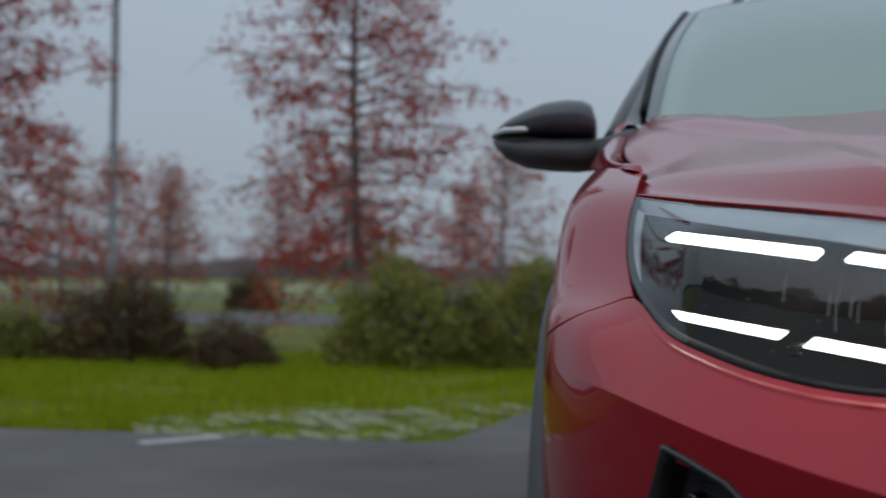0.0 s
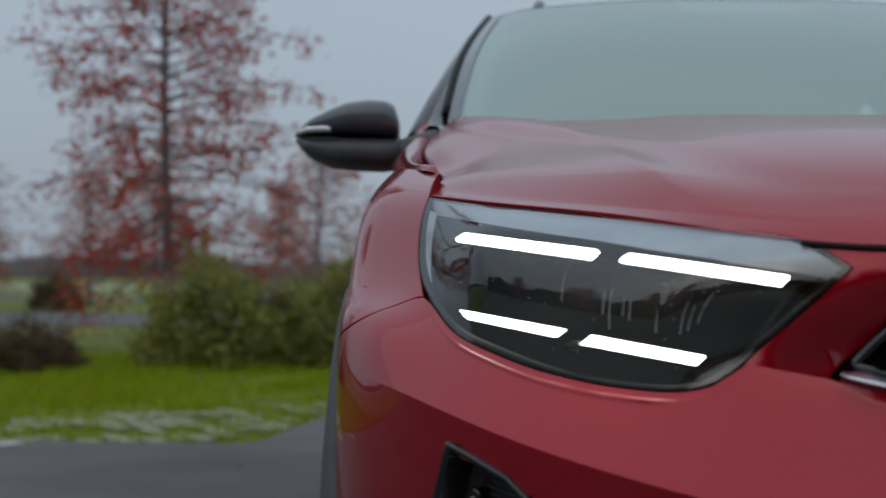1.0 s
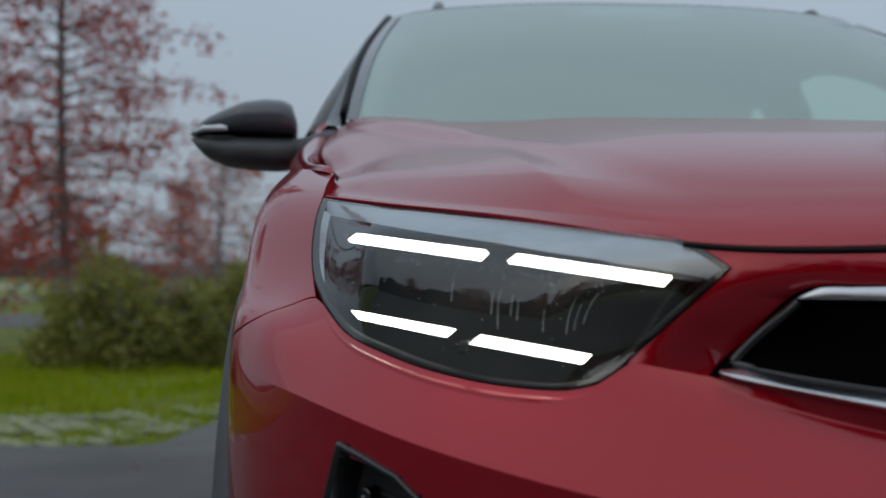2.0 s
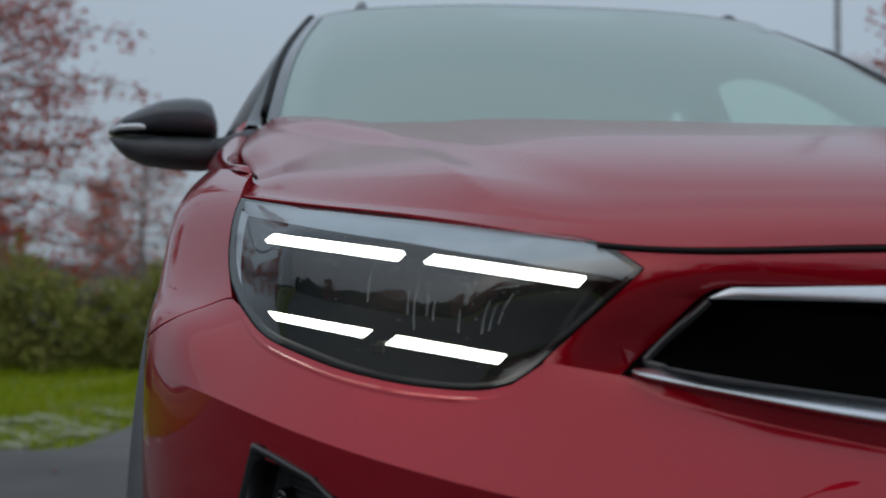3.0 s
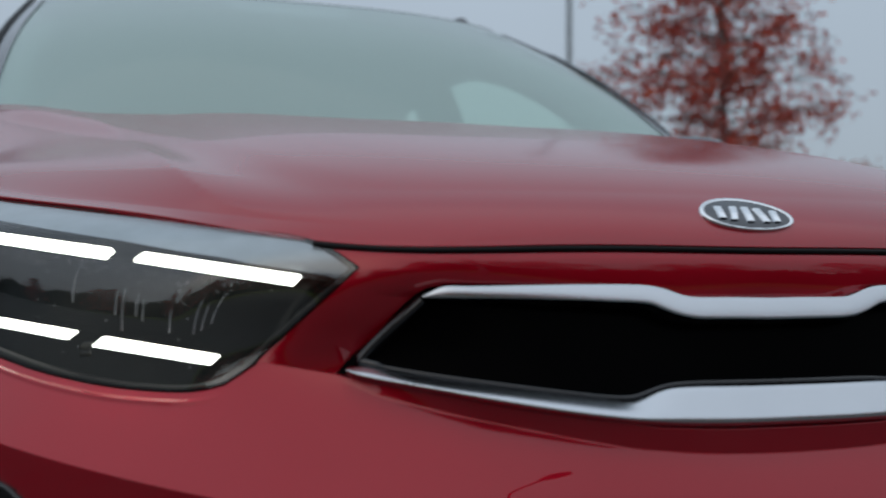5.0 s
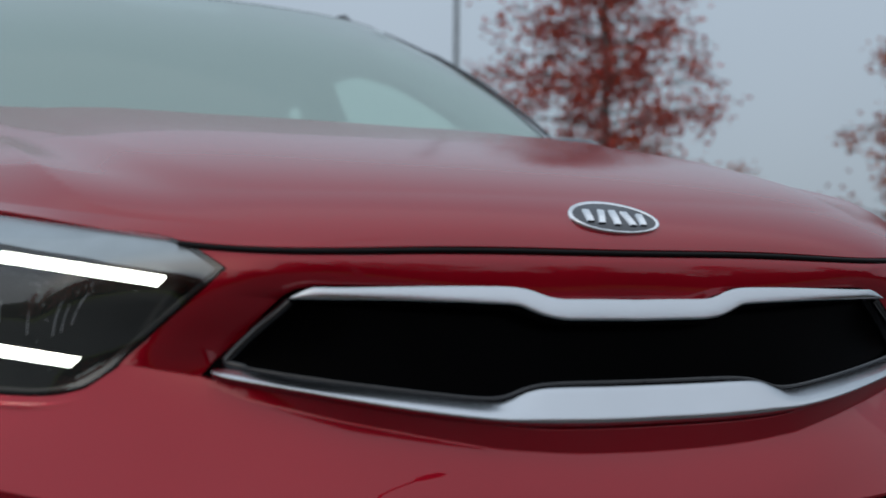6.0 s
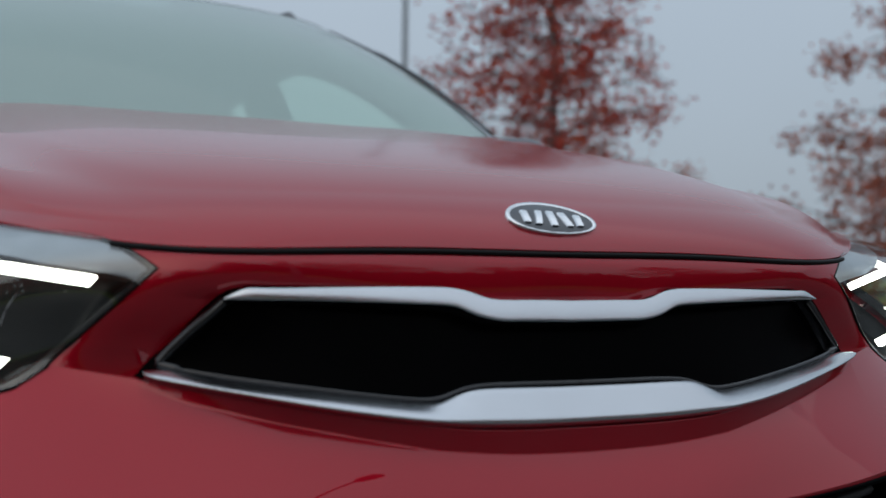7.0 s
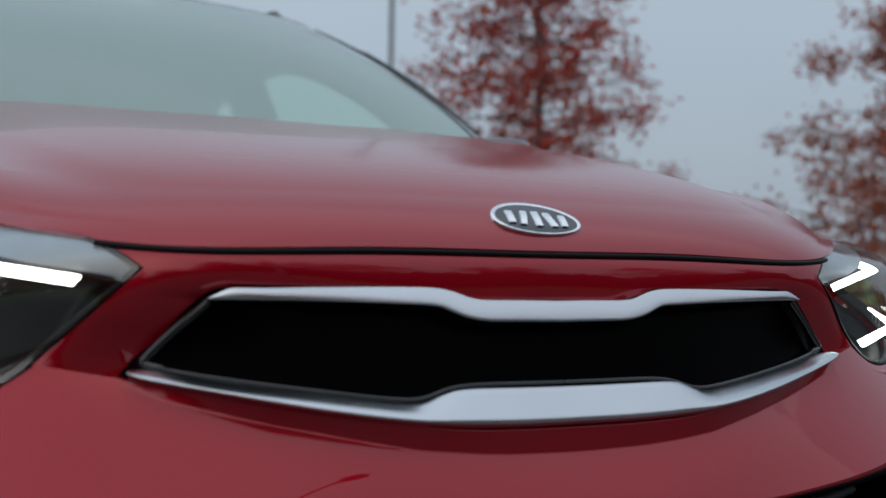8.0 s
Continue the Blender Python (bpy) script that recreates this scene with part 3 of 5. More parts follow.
def headlight(side):
    h = raw("headlight", *lamp_bowl(side), LAMP_DARK, car, "headlight with four lit white bars behind clear glass")
    p, nr, q = lens_grid(72, 44, side)
    v, f = loft(q, False, False)
    lens = raw("lens", v, f, LENS, h, "clear curved lamp lens")
    lens.visible_shadow = False
    # black seal round the lens
    border = np.concatenate([q[0], q[1:, -1], q[-1, -2::-1], q[-2:0:-1, 0]])
    bn = np.concatenate([nr[0], nr[1:, -1], nr[-1, -2::-1], nr[-2:0:-1, 0]])
    mid = border.mean(0)
    d = mid - border
    d /= np.linalg.norm(d, axis=1, keepdims=True)
    rings = [border - bn * 0.012 - d * 0.001, border + bn * 0.0005, border + d * 0.009 + bn * 0.0005, border + d * 0.011 - bn * 0.012]
    v, f = loft(np.stack(rings), False)
    raw("seal", v, f, SEAL, h, "black rim round the lamp")
    # grey bands behind the lens's upper edge and outer end, standing for reflected sky
    fp, fn, fq = lens_grid(121, 81, side)
    for r0, r1, c0, c1, deep in ((70, 80, 0, 121, 0.010), (10, 71, 1, 6, 0.010)):
        g, gn = fq[r0:r1 + 1, c0:c1], fn[r0:r1 + 1, c0:c1]
        t = np.linspace(1, 0.3, g.shape[0])[:, None, None] if c1 > 20 else np.linspace(0.3, 1, g.shape[1])[None, :, None]
        v, f = loft(g - gn * deep * t, False, False)
        raw("sky_band", v, f, LAMP_GREY, h, "grey band inside the lamp, standing for reflected sky")
    # small dark studs between the bars
    for a0, b0 in ((0.60, 0.24),):
        for k in range(3):
            c = fq[int((b0 - 0.03 + 0.03 * k) * 80), int((a0 + 0.008 * k) * 120)] - fn[40, 60] * 0.02
            bm = box(-0.005, -0.003, -0.0025, 0.005, 0.003, 0.0025, 0.001)
            bmesh.ops.translate(bm, vec=tuple(c), verts=bm.verts)
            part("stud", bm, BLACK_GLOSS, h)
    # drops and runs of water on the lens
    rng = np.random.default_rng(17)
    fq2 = fq + fn * 0.0006
    for a0, b0, b1 in ((0.612, 0.47, 0.655), (0.717, 0.44, 0.588), (0.739, 0.36, 0.613), (0.767, 0.458, 0.592), (0.79, 0.43, 0.571), (0.852, 0.383, 0.525), (0.894, 0.375, 0.637), (0.907, 0.40, 0.588), (0.912, 0.454, 0.683)):
        b = np.linspace(b0, b1, 9)
        col = int(a0 * 120)
        path = along([tuple(fq2[int(c * 80), col]) for c in np.linspace(b0, b1, 4)], 9)
        v, f = tube(path, np.interp(np.arange(9), [0, 1, 6, 8], [0.0005, 0.0004, 0.00025, 0.0001]), 6)
        raw("water_run", v, f, WATER, h, "thin run of water on the lens")
    drops = []
    for k in range(170):
        a0, b0 = (rng.uniform(0.2, 0.95), rng.normal(0.70, 0.035)) if k < 120 else (rng.uniform(0.15, 0.9), rng.uniform(0.1, 0.9))
        i, j = min(max(int(b0 * 80), 1), 78), int(a0 * 120)
        c, nn = fq[i, j] + rng.normal(size=3) * 0.0015, Vector(fn[i, j])
        m = nn.to_track_quat("Z", "Y").to_matrix()
        r = rng.uniform(0.0003, 0.0007)
        e = ellipse(7, 1, 1)
        drops.append(loft([[tuple(np.array(m @ Vector((x * r * w, y * r * w, d * r))) + c) for x, y in e] for w, d in ((1, -0.3), (0.9, 0.3), (0.5, 0.6))]))
    v, f = join(*drops)
    tagged(raw("water_drops", v, f, WATER, h, "fine water drops on the lens"), "fine water drops on the lens", "", "", "stuff")
    return h


def lamp_bowl(side):
    uv = mirrored(cut_lens(40, 24), side)
    p, nr = FRONT.at(uv[..., 0], uv[..., 1]), FRONT.normal(uv[..., 0], uv[..., 1], False)
    a, b = np.linspace(0, 1, 40)[None], np.linspace(0, 1, 24)[:, None]
    deep = 0.06 * np.clip(np.minimum(np.minimum(a, 1 - a) * 14, np.minimum(b, 1 - b) * 9), 0.36, 1)
    return loft(p - nr * deep[..., None] - np.array([0, 0, 0.0]), False, False)


def light_bar(side, corners, parent):
    """A lit bar between four places (along, up) on the lens, set 8 mm behind it."""
    c = np.array(corners, float)
    p, nr, q = lens_grid(201, 121, side)
    g = np.array([[c[3], c[2]], [c[0], c[1]]])
    d = np.cross(np.gradient(q, axis=1), np.gradient(q, axis=0))
    d /= np.linalg.norm(d, axis=-1, keepdims=True)
    d *= np.sign((d * nr).sum(-1, keepdims=True))

    def pick(f):
        x, y = g[..., 0] * 200, g[..., 1] * 120
        i, j = np.clip(x.astype(int), 0, 199), np.clip(y.astype(int), 0, 119)
        s, t = (x - i)[..., None], (y - j)[..., None]
        return f[j, i] * (1 - s) * (1 - t) + f[j, i + 1] * s * (1 - t) + f[j + 1, i] * (1 - s) * t + f[j + 1, i + 1] * s * t
    k = pick(q - d * 0.008)
    s, t = np.linspace(0, 1, 16)[None, :, None], np.array([0.06, 0.3, 0.7, 0.94])[:, None, None]
    face = (k[0, 0] * (1 - s) + k[0, 1] * s) * (1 - t) + (k[1, 0] * (1 - s) + k[1, 1] * s) * t
    nn = np.broadcast_to(pick(d).mean((0, 1)), face.shape)
    ring = lambda k: [face[0, k] - nn[0, k] * 0.005, face[0, k], face[1, k] + nn[1, k] * 0.0008, face[2, k] + nn[2, k] * 0.0008, face[3, k], face[3, k] - nn[3, k] * 0.005]
    v, f = loft([ring(k) for k in range(16)])
    return raw("light_bar", v, f, DRL, parent, "lit white daytime running light", smooth=False)


BARS = [
    [(0.215, 0.771), (0.628, 0.842), (0.628, 0.783), (0.165, 0.683)],
    [(0.695, 0.854), (0.945, 0.850), (0.950, 0.771), (0.695, 0.796)],
    [(0.193, 0.154), (0.598, 0.283), (0.565, 0.212), (0.242, 0.121)],
    [(0.675, 0.283), (0.930, 0.221), (0.920, 0.158), (0.640, 0.204)],
]
FOG_RIM = [(4.36, 1.90), (4.12, 1.885), (3.84, 1.855), (3.6, 1.77), (3.38, 1.56), (3.26, 1.25), (3.24, 0.93), (3.8, 0.90), (4.36, 0.92), (4.46, 1.25), (4.46, 1.6)]
FOG_MID = np.mean(along(FOG_RIM + FOG_RIM[:1], 97, False)[:-1], 0)
FOG_HOLE = [tuple(FOG_MID + (np.array(q) - FOG_MID) * 0.965) for q in FOG_RIM]
LOW_HOLE = [(-0.1, 1.945), (1.5, 1.94), (2.14, 1.925), (2.28, 1.7), (1.95, 0.7), (-0.1, 0.67)]

front_bumper()
for side in (-1, 1):
    wing(side)
    lamp = headlight(side)
    for b in BARS:
        light_bar(side, b, lamp)
bonnet()
under_bonnet()
bonnet_seal()

# grille
def grille():
    up = along(GRILLE_TOP, 80)
    lo = along(GRILLE_LOW, 80)
    # gloss black recess
    ring = np.concatenate([lo, along(GRILLE_END, 40)[1:], up[::-1][1:]])
    ring = np.array([0, 3.8]) + (ring - np.array([0, 3.8])) * np.array([0.988, 0.975])
    full = np.concatenate([ring * (-1, 1), ring[::-1]])
    p, nr = FRONT.at(full[:, 0], full[:, 1]), FRONT.normal(full[:, 0], full[:, 1], False)
    inner = np.array([0, 3.78]) + (full - np.array([0, 3.78])) * np.array([0.955, 0.90])
    pi, ni = FRONT.at(inner[:, 0], inner[:, 1]), FRONT.normal(inner[:, 0], inner[:, 1], False)
    back = pi - ni * 0.045
    v, f = loft([p - nr * 0.001, p - nr * 0.006, pi - ni * 0.020, back], False)
    g = raw("grille", v, f, GRILLE_EDGE, car, "gloss black upper grille framed by satin chrome bars")
    t = np.linspace(0, 1, 9)[:, None, None]
    a = np.concatenate([up[::-1] * (-1, 1), up[1:]])
    b = np.concatenate([along(GRILLE_LOW, 80)[::-1] * (-1, 1), along(GRILLE_LOW, 80)[1:]])
    q = b[None] * (1 - t) + a[None] * t
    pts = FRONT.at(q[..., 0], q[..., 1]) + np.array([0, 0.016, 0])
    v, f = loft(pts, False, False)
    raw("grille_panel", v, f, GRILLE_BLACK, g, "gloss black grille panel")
    return g


FLAT_BAR = ((0, 0.0), (0.015, 0.6), (0.05, 0.93), (0.1, 1), (0.5, 1.06), (0.9, 1), (0.95, 0.93), (0.985, 0.6), (1, 0.0))


def bar(name, top, low, parent, thick=0.016, bulge=0.006, lift=0.002, shape=FLAT_BAR, ends=None):
    """A satin bar between an upper and a lower line on the front skin, mirrored across the middle; ends: its outer section."""
    a, b = along(top, 90), along(low, 90)
    a, b = np.concatenate([a[::-1] * (-1, 1), a[1:]]), np.concatenate([b[::-1] * (-1, 1), b[1:]])
    w = np.clip((np.abs(a[:, 0]) - 0.62) / 0.3, 0, 1)
    w = w * w * (3 - 2 * w) * np.clip((2.0 - np.abs(a[:, 0])) / 0.3, 0, 1)
    rings = []
    for t, d, e in ((0, None, None), *((t, d, e) for (t, d), (_, e) in zip(shape, ends or shape)), (1, None, None)):
        q = b * (1 - t) + a * t
        n = FRONT.normal(q[:, 0], q[:, 1], False)
        k = np.full(len(a), -thick) if d is None else (d * (1 - w) + e * w) * bulge
        rings.append(FRONT.at(q[:, 0], q[:, 1]) + n * (lift + k)[:, None])
    v, f = loft(np.stack(rings), False, False)
    return raw(name, v, f, SATIN, parent, "satin chrome grille bar")


g = grille()
bar("upper_bar", [(0, 4.27), (0.28, 4.28), (0.46, 4.294), (0.56, 4.374), (0.645, 4.43), (0.80, 4.452), (1.21, 4.458), (1.5, 4.45), (1.59, 4.435), (1.67, 4.30)],
    [(0, 4.01), (0.3, 4.02), (0.435, 4.03), (0.547, 4.085), (0.643, 4.18), (0.785, 4.222), (1.216, 4.27), (1.5, 4.283), (1.67, 4.28)], g, bulge=0.004)
LOWER_TOP = [(0, 3.365), (0.37, 3.363), (0.554, 3.355), (0.68, 3.323), (0.785, 3.25), (0.889, 3.225), (1.12, 3.238), (1.38, 3.248), (1.64, 3.25), (1.856, 3.262), (1.99, 3.20)]
bar("lower_bar", LOWER_TOP, [(0, 3.0), (0.4, 2.994), (0.76, 2.986), (0.92, 2.988), (1.134, 3.0), (1.395, 3.022), (1.648, 3.048), (1.916, 3.08), (2.0, 3.14)], g, thick=0.024, bulge=0.007, lift=0.006,
    shape=((0, 0.1), (0.03, 0.7), (0.08, 1.0), (0.2, 0.95), (0.5, 0.7), (0.8, 0.45), (0.97, 0.3), (1, 0.0)),
    ends=((0, 0.1), (0.06, 0.9), (0.14, 1.2), (0.24, 1.05), (0.5, 0.42), (0.8, -0.5), (0.97, -0.95), (1, -1.15)))
# gloss black bead round the grille panel
path = along([(0, 3.43), (0.37, 3.43), (0.54, 3.42), (0.66, 3.385), (0.77, 3.305), (0.889, 3.265), (1.12, 3.272), (1.38, 3.28), (1.64, 3.285), (1.84, 3.30)], 90)
path = np.concatenate([path, along([(1.84, 3.30), (1.945, 3.33), (1.81, 3.80), (1.665, 4.27)], 60, False)[1:]])
for k in (-1, 1):
    p = FRONT.at(k * path[:, 0], path[:, 1]) - FRONT.normal(k * path[:, 0], path[:, 1], False) * 0.006
    v, f = tube(p, np.r_[np.full(90, 0.0022), np.full(59, 0.0045)], 10)
    raw("panel_edge", v, f, GRILLE_EDGE, g, "gloss black edge of the grille panel")

# windscreen and roof
def windscreen():
    s = Sheet()
    u, v = np.meshgrid(np.linspace(-4, 4, 65), np.linspace(0, 2, 33))
    s.panel(PANE, np.stack([u, v], -1), 0.0, "")
    w = s.make("windscreen", SCREEN_GLASS, car, "pale green-tinted windscreen")
    w.visible_shadow = False
    return w


windscreen()
s = Sheet()
u, v = np.meshgrid(np.linspace(-4, 4, 49), np.linspace(0, 4, 41))
s.panel(ROOF, np.stack([u, v], -1), 0.001, "btlr", depth=0.03)
s.make("roof", BLACK_GLOSS, car, "gloss black roof")
for side in (-1, 1):
    edge = PANE.at(np.full(20, 4.0 * side), np.linspace(0, 2, 20))
    v, f = tube(edge[1:] + np.array([0.008 * side, 0.012, -0.002]), np.linspace(0.010, 0.012, 19), 10)
    raw("windscreen_pillar", v, f, SEAL, car, "black windscreen pillar")
    u, v = np.meshgrid(np.linspace(0, 5, 120), np.linspace(0, 5, 50))
    p = flank(u, v)
    c = (p[:-1, :-1] + p[1:, 1:]) / 2
    keep = (np.hypot(c[..., 1] - ARCH_Y, c[..., 2] - ARCH_Z) > 0.405) & (np.hypot(c[..., 1] - 3.41, c[..., 2] - ARCH_Z) > 0.405)
    p[..., 0] -= 0.006 + 0.022 * np.clip(1 - u / 0.9, 0, 1)
    p = p * np.array([side, 1, 1])
    vv, ff = loft(p, False, False)
    ff = [q for q, k in zip(ff, keep.ravel()) if k]
    raw("flank", vv, ff, PAINT, car, "red body side")

# ---- the car's smaller parts ----
def badge():
    """An oval plate with plain strokes, laid on the bonnet's nose."""
    def place(q, lift):
        # q: across and up the slope, in metres, from the plate's middle
        x, z = q[:, 0] * 0.9962 + q[:, 1] * 0.0872, q[:, 1] * 0.9962 - q[:, 0] * 0.0872
        u, v = 0.02 + x * 0.94 / 0.2, 0.985 + z * 1.08 / 0.088
        return BONNET.at(u, v) + BONNET.normal(u, v) * lift
    rim = [place(ellipse(64, *r), h) for r, h in (((0.0565, 0.0315), -0.002), ((0.0565, 0.0315), 0.0025), ((0.0555, 0.0305), 0.004), ((0.052, 0.0277), 0.004), ((0.051, 0.027), 0.003))]
    v, f = loft(rim, False)
    b = raw("badge", v, f, CHROME, car, "oval chrome-rimmed badge with plain strokes")
    plate = [place(ellipse(64, 0.0515 * k + 1e-5, 0.0273 * k + 1e-5), 0.0034) for k in (1, 0.75, 0.5, 0.25, 0)]
    v, f = loft(plate, False)
    raw("plate", v, f, BADGE_DARK, b, "dark blue-grey badge plate")
    strokes = [((-.033, -.011), (-.033, .011)), ((-.020, -.013), (-.014, .013)), ((.000, -.014), (.000, .014)), ((.014, .013), (.020, -.013)), ((.033, -.011), (.033, .011))]
    for (x0, z0), (x1, z1) in strokes:
        w, n = 0.0046, 5
        t = np.linspace(0, 1, n)
        c = np.stack([x0 + (x1 - x0) * t, z0 + (z1 - z0) * t], 1)
        rows = [place(c + np.array([d, 0]), h) for d, h in ((-w, 0.0032), (-w * 0.8, 0.0052), (w * 0.8, 0.0052), (w, 0.0032))]
        v, f = loft(np.stack(rows), False, False)
        raw("stroke", v, f, CHROME, b, "silver stroke", smooth=False)


BADGE_DARK = material("badge_dark", (0.018, 0.024, 0.035), 0.2, 0, 0.7, vary=0.2, scale=80)
badge()


def wing_mirror(side):
    def shell(xs, tops, lows, fronts, rear, power, n=28):
        rings = []
        for x, zt, zl, yf in zip(xs, tops, lows, fronts):
            g = np.linspace(0, 2 * np.pi, n, endpoint=False)
            c, s = np.cos(g), np.sin(g)
            q = np.sign(c) * np.abs(c) ** (2 / power)
            w = np.sign(s) * np.abs(s) ** (2 / power)
            yy = np.where(q < 0, q * (rear - yf) * 0.62, q * (rear - yf) * 0.38)
            rings.append(np.stack([np.full(n, side * x), yf + (rear - yf) * 0.62 + yy, (zt + zl) / 2 + w * (zt - zl) / 2], 1))
        return loft(rings)
    k = 24
    x = along([(.842, 0), (.86, 0), (.90, 0), (.96, 0), (1.01, 0), (1.04, 0), (1.05, 0)], k)[:, 0]
    top = np.interp(x, [.842, .848, .865, .90, .94, .98, 1.01, 1.035, 1.05], [1.090, 1.118, 1.128, 1.130, 1.124, 1.108, 1.093, 1.077, 1.064])
    low = np.interp(x, [.842, 1.05], [1.056, 1.058])
    front = np.interp(x, [.842, .87, .95, 1.02, 1.05], [1.40, 1.385, 1.375, 1.40, 1.455])
    v, f = shell(x, top, low, front, 1.53, 3.2)
    m = raw("wing_mirror", v, f, MIRROR_CAP, car, "black wing mirror with a silver indicator strip")
    low2 = np.interp(x, [.842, .88, .93, .98, 1.02, 1.04, 1.05], [0.994, 0.990, .992, .998, 1.015, 1.035, 1.05])
    v, f = shell(x, np.full(k, 1.054), low2, front + 0.004, 1.53, 2.8)
    raw("lower_shell", v, f, GREY_CLAD, m, "matt black lower mirror shell")
    # arm to the door
    rings = []
    for xx, yc, zc, ry, rz in ((.885, 1.46, 1.022, .05, .024), (.85, 1.47, 1.024, .055, .027), (.815, 1.485, 1.028, .06, .034), (.785, 1.50, 1.03, .07, .045), (.76, 1.52, 1.03, .08, .05)):
        e = ellipse(20, ry, rz, 2.8)
        rings.append(np.stack([np.full(20, side * xx), yc + e[:, 0], zc + e[:, 1]], 1))
    v, f = loft(rings)
    raw("arm", v, f, GREY_CLAD, m, "black plastic mirror arm")
    # indicator strip
    xs = np.linspace(.972, 1.047, 12)
    fr = np.interp(xs, [.842, .87, .95, 1.02, 1.05], [1.40, 1.385, 1.375, 1.40, 1.455])
    h = np.interp(xs, [.972, .985, 1.03, 1.047], [.004, .007, .0065, .004])
    rings = [[(side * a, b + 0.03, 1.0605), (side * a, b - 0.002, 1.0605), (side * a, b - 0.004, 1.0605 + c), (side * a, b + 0.004, 1.0605 + 2 * c), (side * a, b + 0.03, 1.0605 + 2 * c)] for a, b, c in zip(xs, fr, h)]
    v, f = loft(rings)
    raw("indicator", v, f, INDICATOR, m, "clear silver indicator lens")
    e = ellipse(32, .085, .055, 3.5)
    v, f = loft([np.stack([side * (.945 + e[:, 0] * s), np.full(32, y), 1.062 + e[:, 1] * s], 1) for s, y in ((1, 1.532), (0.96, 1.536))])
    raw("mirror_glass", v, f, MIRROR, m, "silvered mirror glass")
    if side > 0:  # this one is folded back against the window
        tagged(m, "black wing mirror folded back")
        m.matrix_basis = pose(.80, 1.50, -0.01) @ pose(0, 0, 0, 0, 0, 78) @ pose(-.80, -1.50, 0)


# black mirror cap, reflected sky put into its blue-grey base colour
MIRROR_CAP = material("sky_grey_cap", (0.075, 0.088, 0.105), 0.28, 0, 0.8, vary=0.15, scale=12)
FOG_BLACK = material("satin_black_surround", (0.009, 0.0095, 0.0105), 0.25, 0, 0.5, vary=0.15, scale=12)
INDICATOR = material("indicator_lens", (0.70, 0.73, 0.76), 0.15, 0.3, 0.6, vary=0.15, scale=60)
MIRROR = material("mirror_silver", (0.9, 0.9, 0.9), 0.02, 1.0)
for side in (-1, 1):
    wing_mirror(side)


def fog_lamp(side):
    """A recessed black surround below the crease, with a ribbed floor and a screw."""
    out = FOG_RIM
    o = along(out + out[:1], 97, False)[:-1]
    c = o.mean(0)
    at = lambda q, d: FRONT.at(side * q[:, 0], q[:, 1]) + FRONT.normal(side * q[:, 0], q[:, 1], True) * d
    shrink = lambda k: c + (o - c) * k
    rings = [at(o, -0.004), at(o, 0.004), at(shrink(0.985), 0.006), at(shrink(0.955), 0.005), at(shrink(0.935), 0.0), at(shrink(0.90), -0.03)]
    v, f = loft(rings, False)
    s = raw("fog_lamp_surround", v, f, FOG_BLACK, car, "black plastic fog lamp surround")
    rings = [at(shrink(0.91 * k + 1e-4), -0.03 - 0.012 * (1 - k)) for k in (1, 0.8, 0.6, 0.4, 0.2, 0)]
    v, f = loft(rings, False)
    raw("recess", v, f, BLACK_PLASTIC, s)
    for k in range(26):
        vv = 1.02 + 0.03 * k
        uu = np.linspace(3.55 if vv < 1.4 else 3.55 + (vv - 1.4) * 0.75, 4.22, 10)
        p = FRONT.at(side * uu, np.full(10, vv)) + FRONT.normal(side * uu, np.full(10, vv), True) * -0.031
        v, f = tube(p, 0.0016, 5)
        raw("rib", v, f, BLACK_PLASTIC, s)
    p, n = FRONT.at(side * 4.2, 1.70), FRONT.normal(side * 4.2, 1.70, True)
    a = Vector(n).to_track_quat("Z", "Y").to_matrix()
    e = ellipse(16, 1, 1)
    rings = [[tuple(Vector(p) + a @ Vector((x * r, y * r, d))) for x, y in e] for r, d in ((0.008, -0.03), (0.008, -0.018), (0.0065, -0.015), (0.003, -0.015), (0.0025, -0.018))]
    v, f = loft(rings)
    raw("screw", v, f, BLACK_GLOSS, s, "black screw head")
    rings = [[tuple(Vector(FRONT.at(side * 3.72, 1.28)) + a @ Vector((x * r, y * r, d))) for x, y in e] for r, d in ((0.042, -0.035), (0.042, -0.012), (0.038, -0.010), (0.034, -0.016), (0.001, -0.022))]
    v, f = loft(rings)
    raw("lamp_glass", v, f, CHROME, s, "round clear fog lamp")


for side in (-1, 1):
    fog_lamp(side)


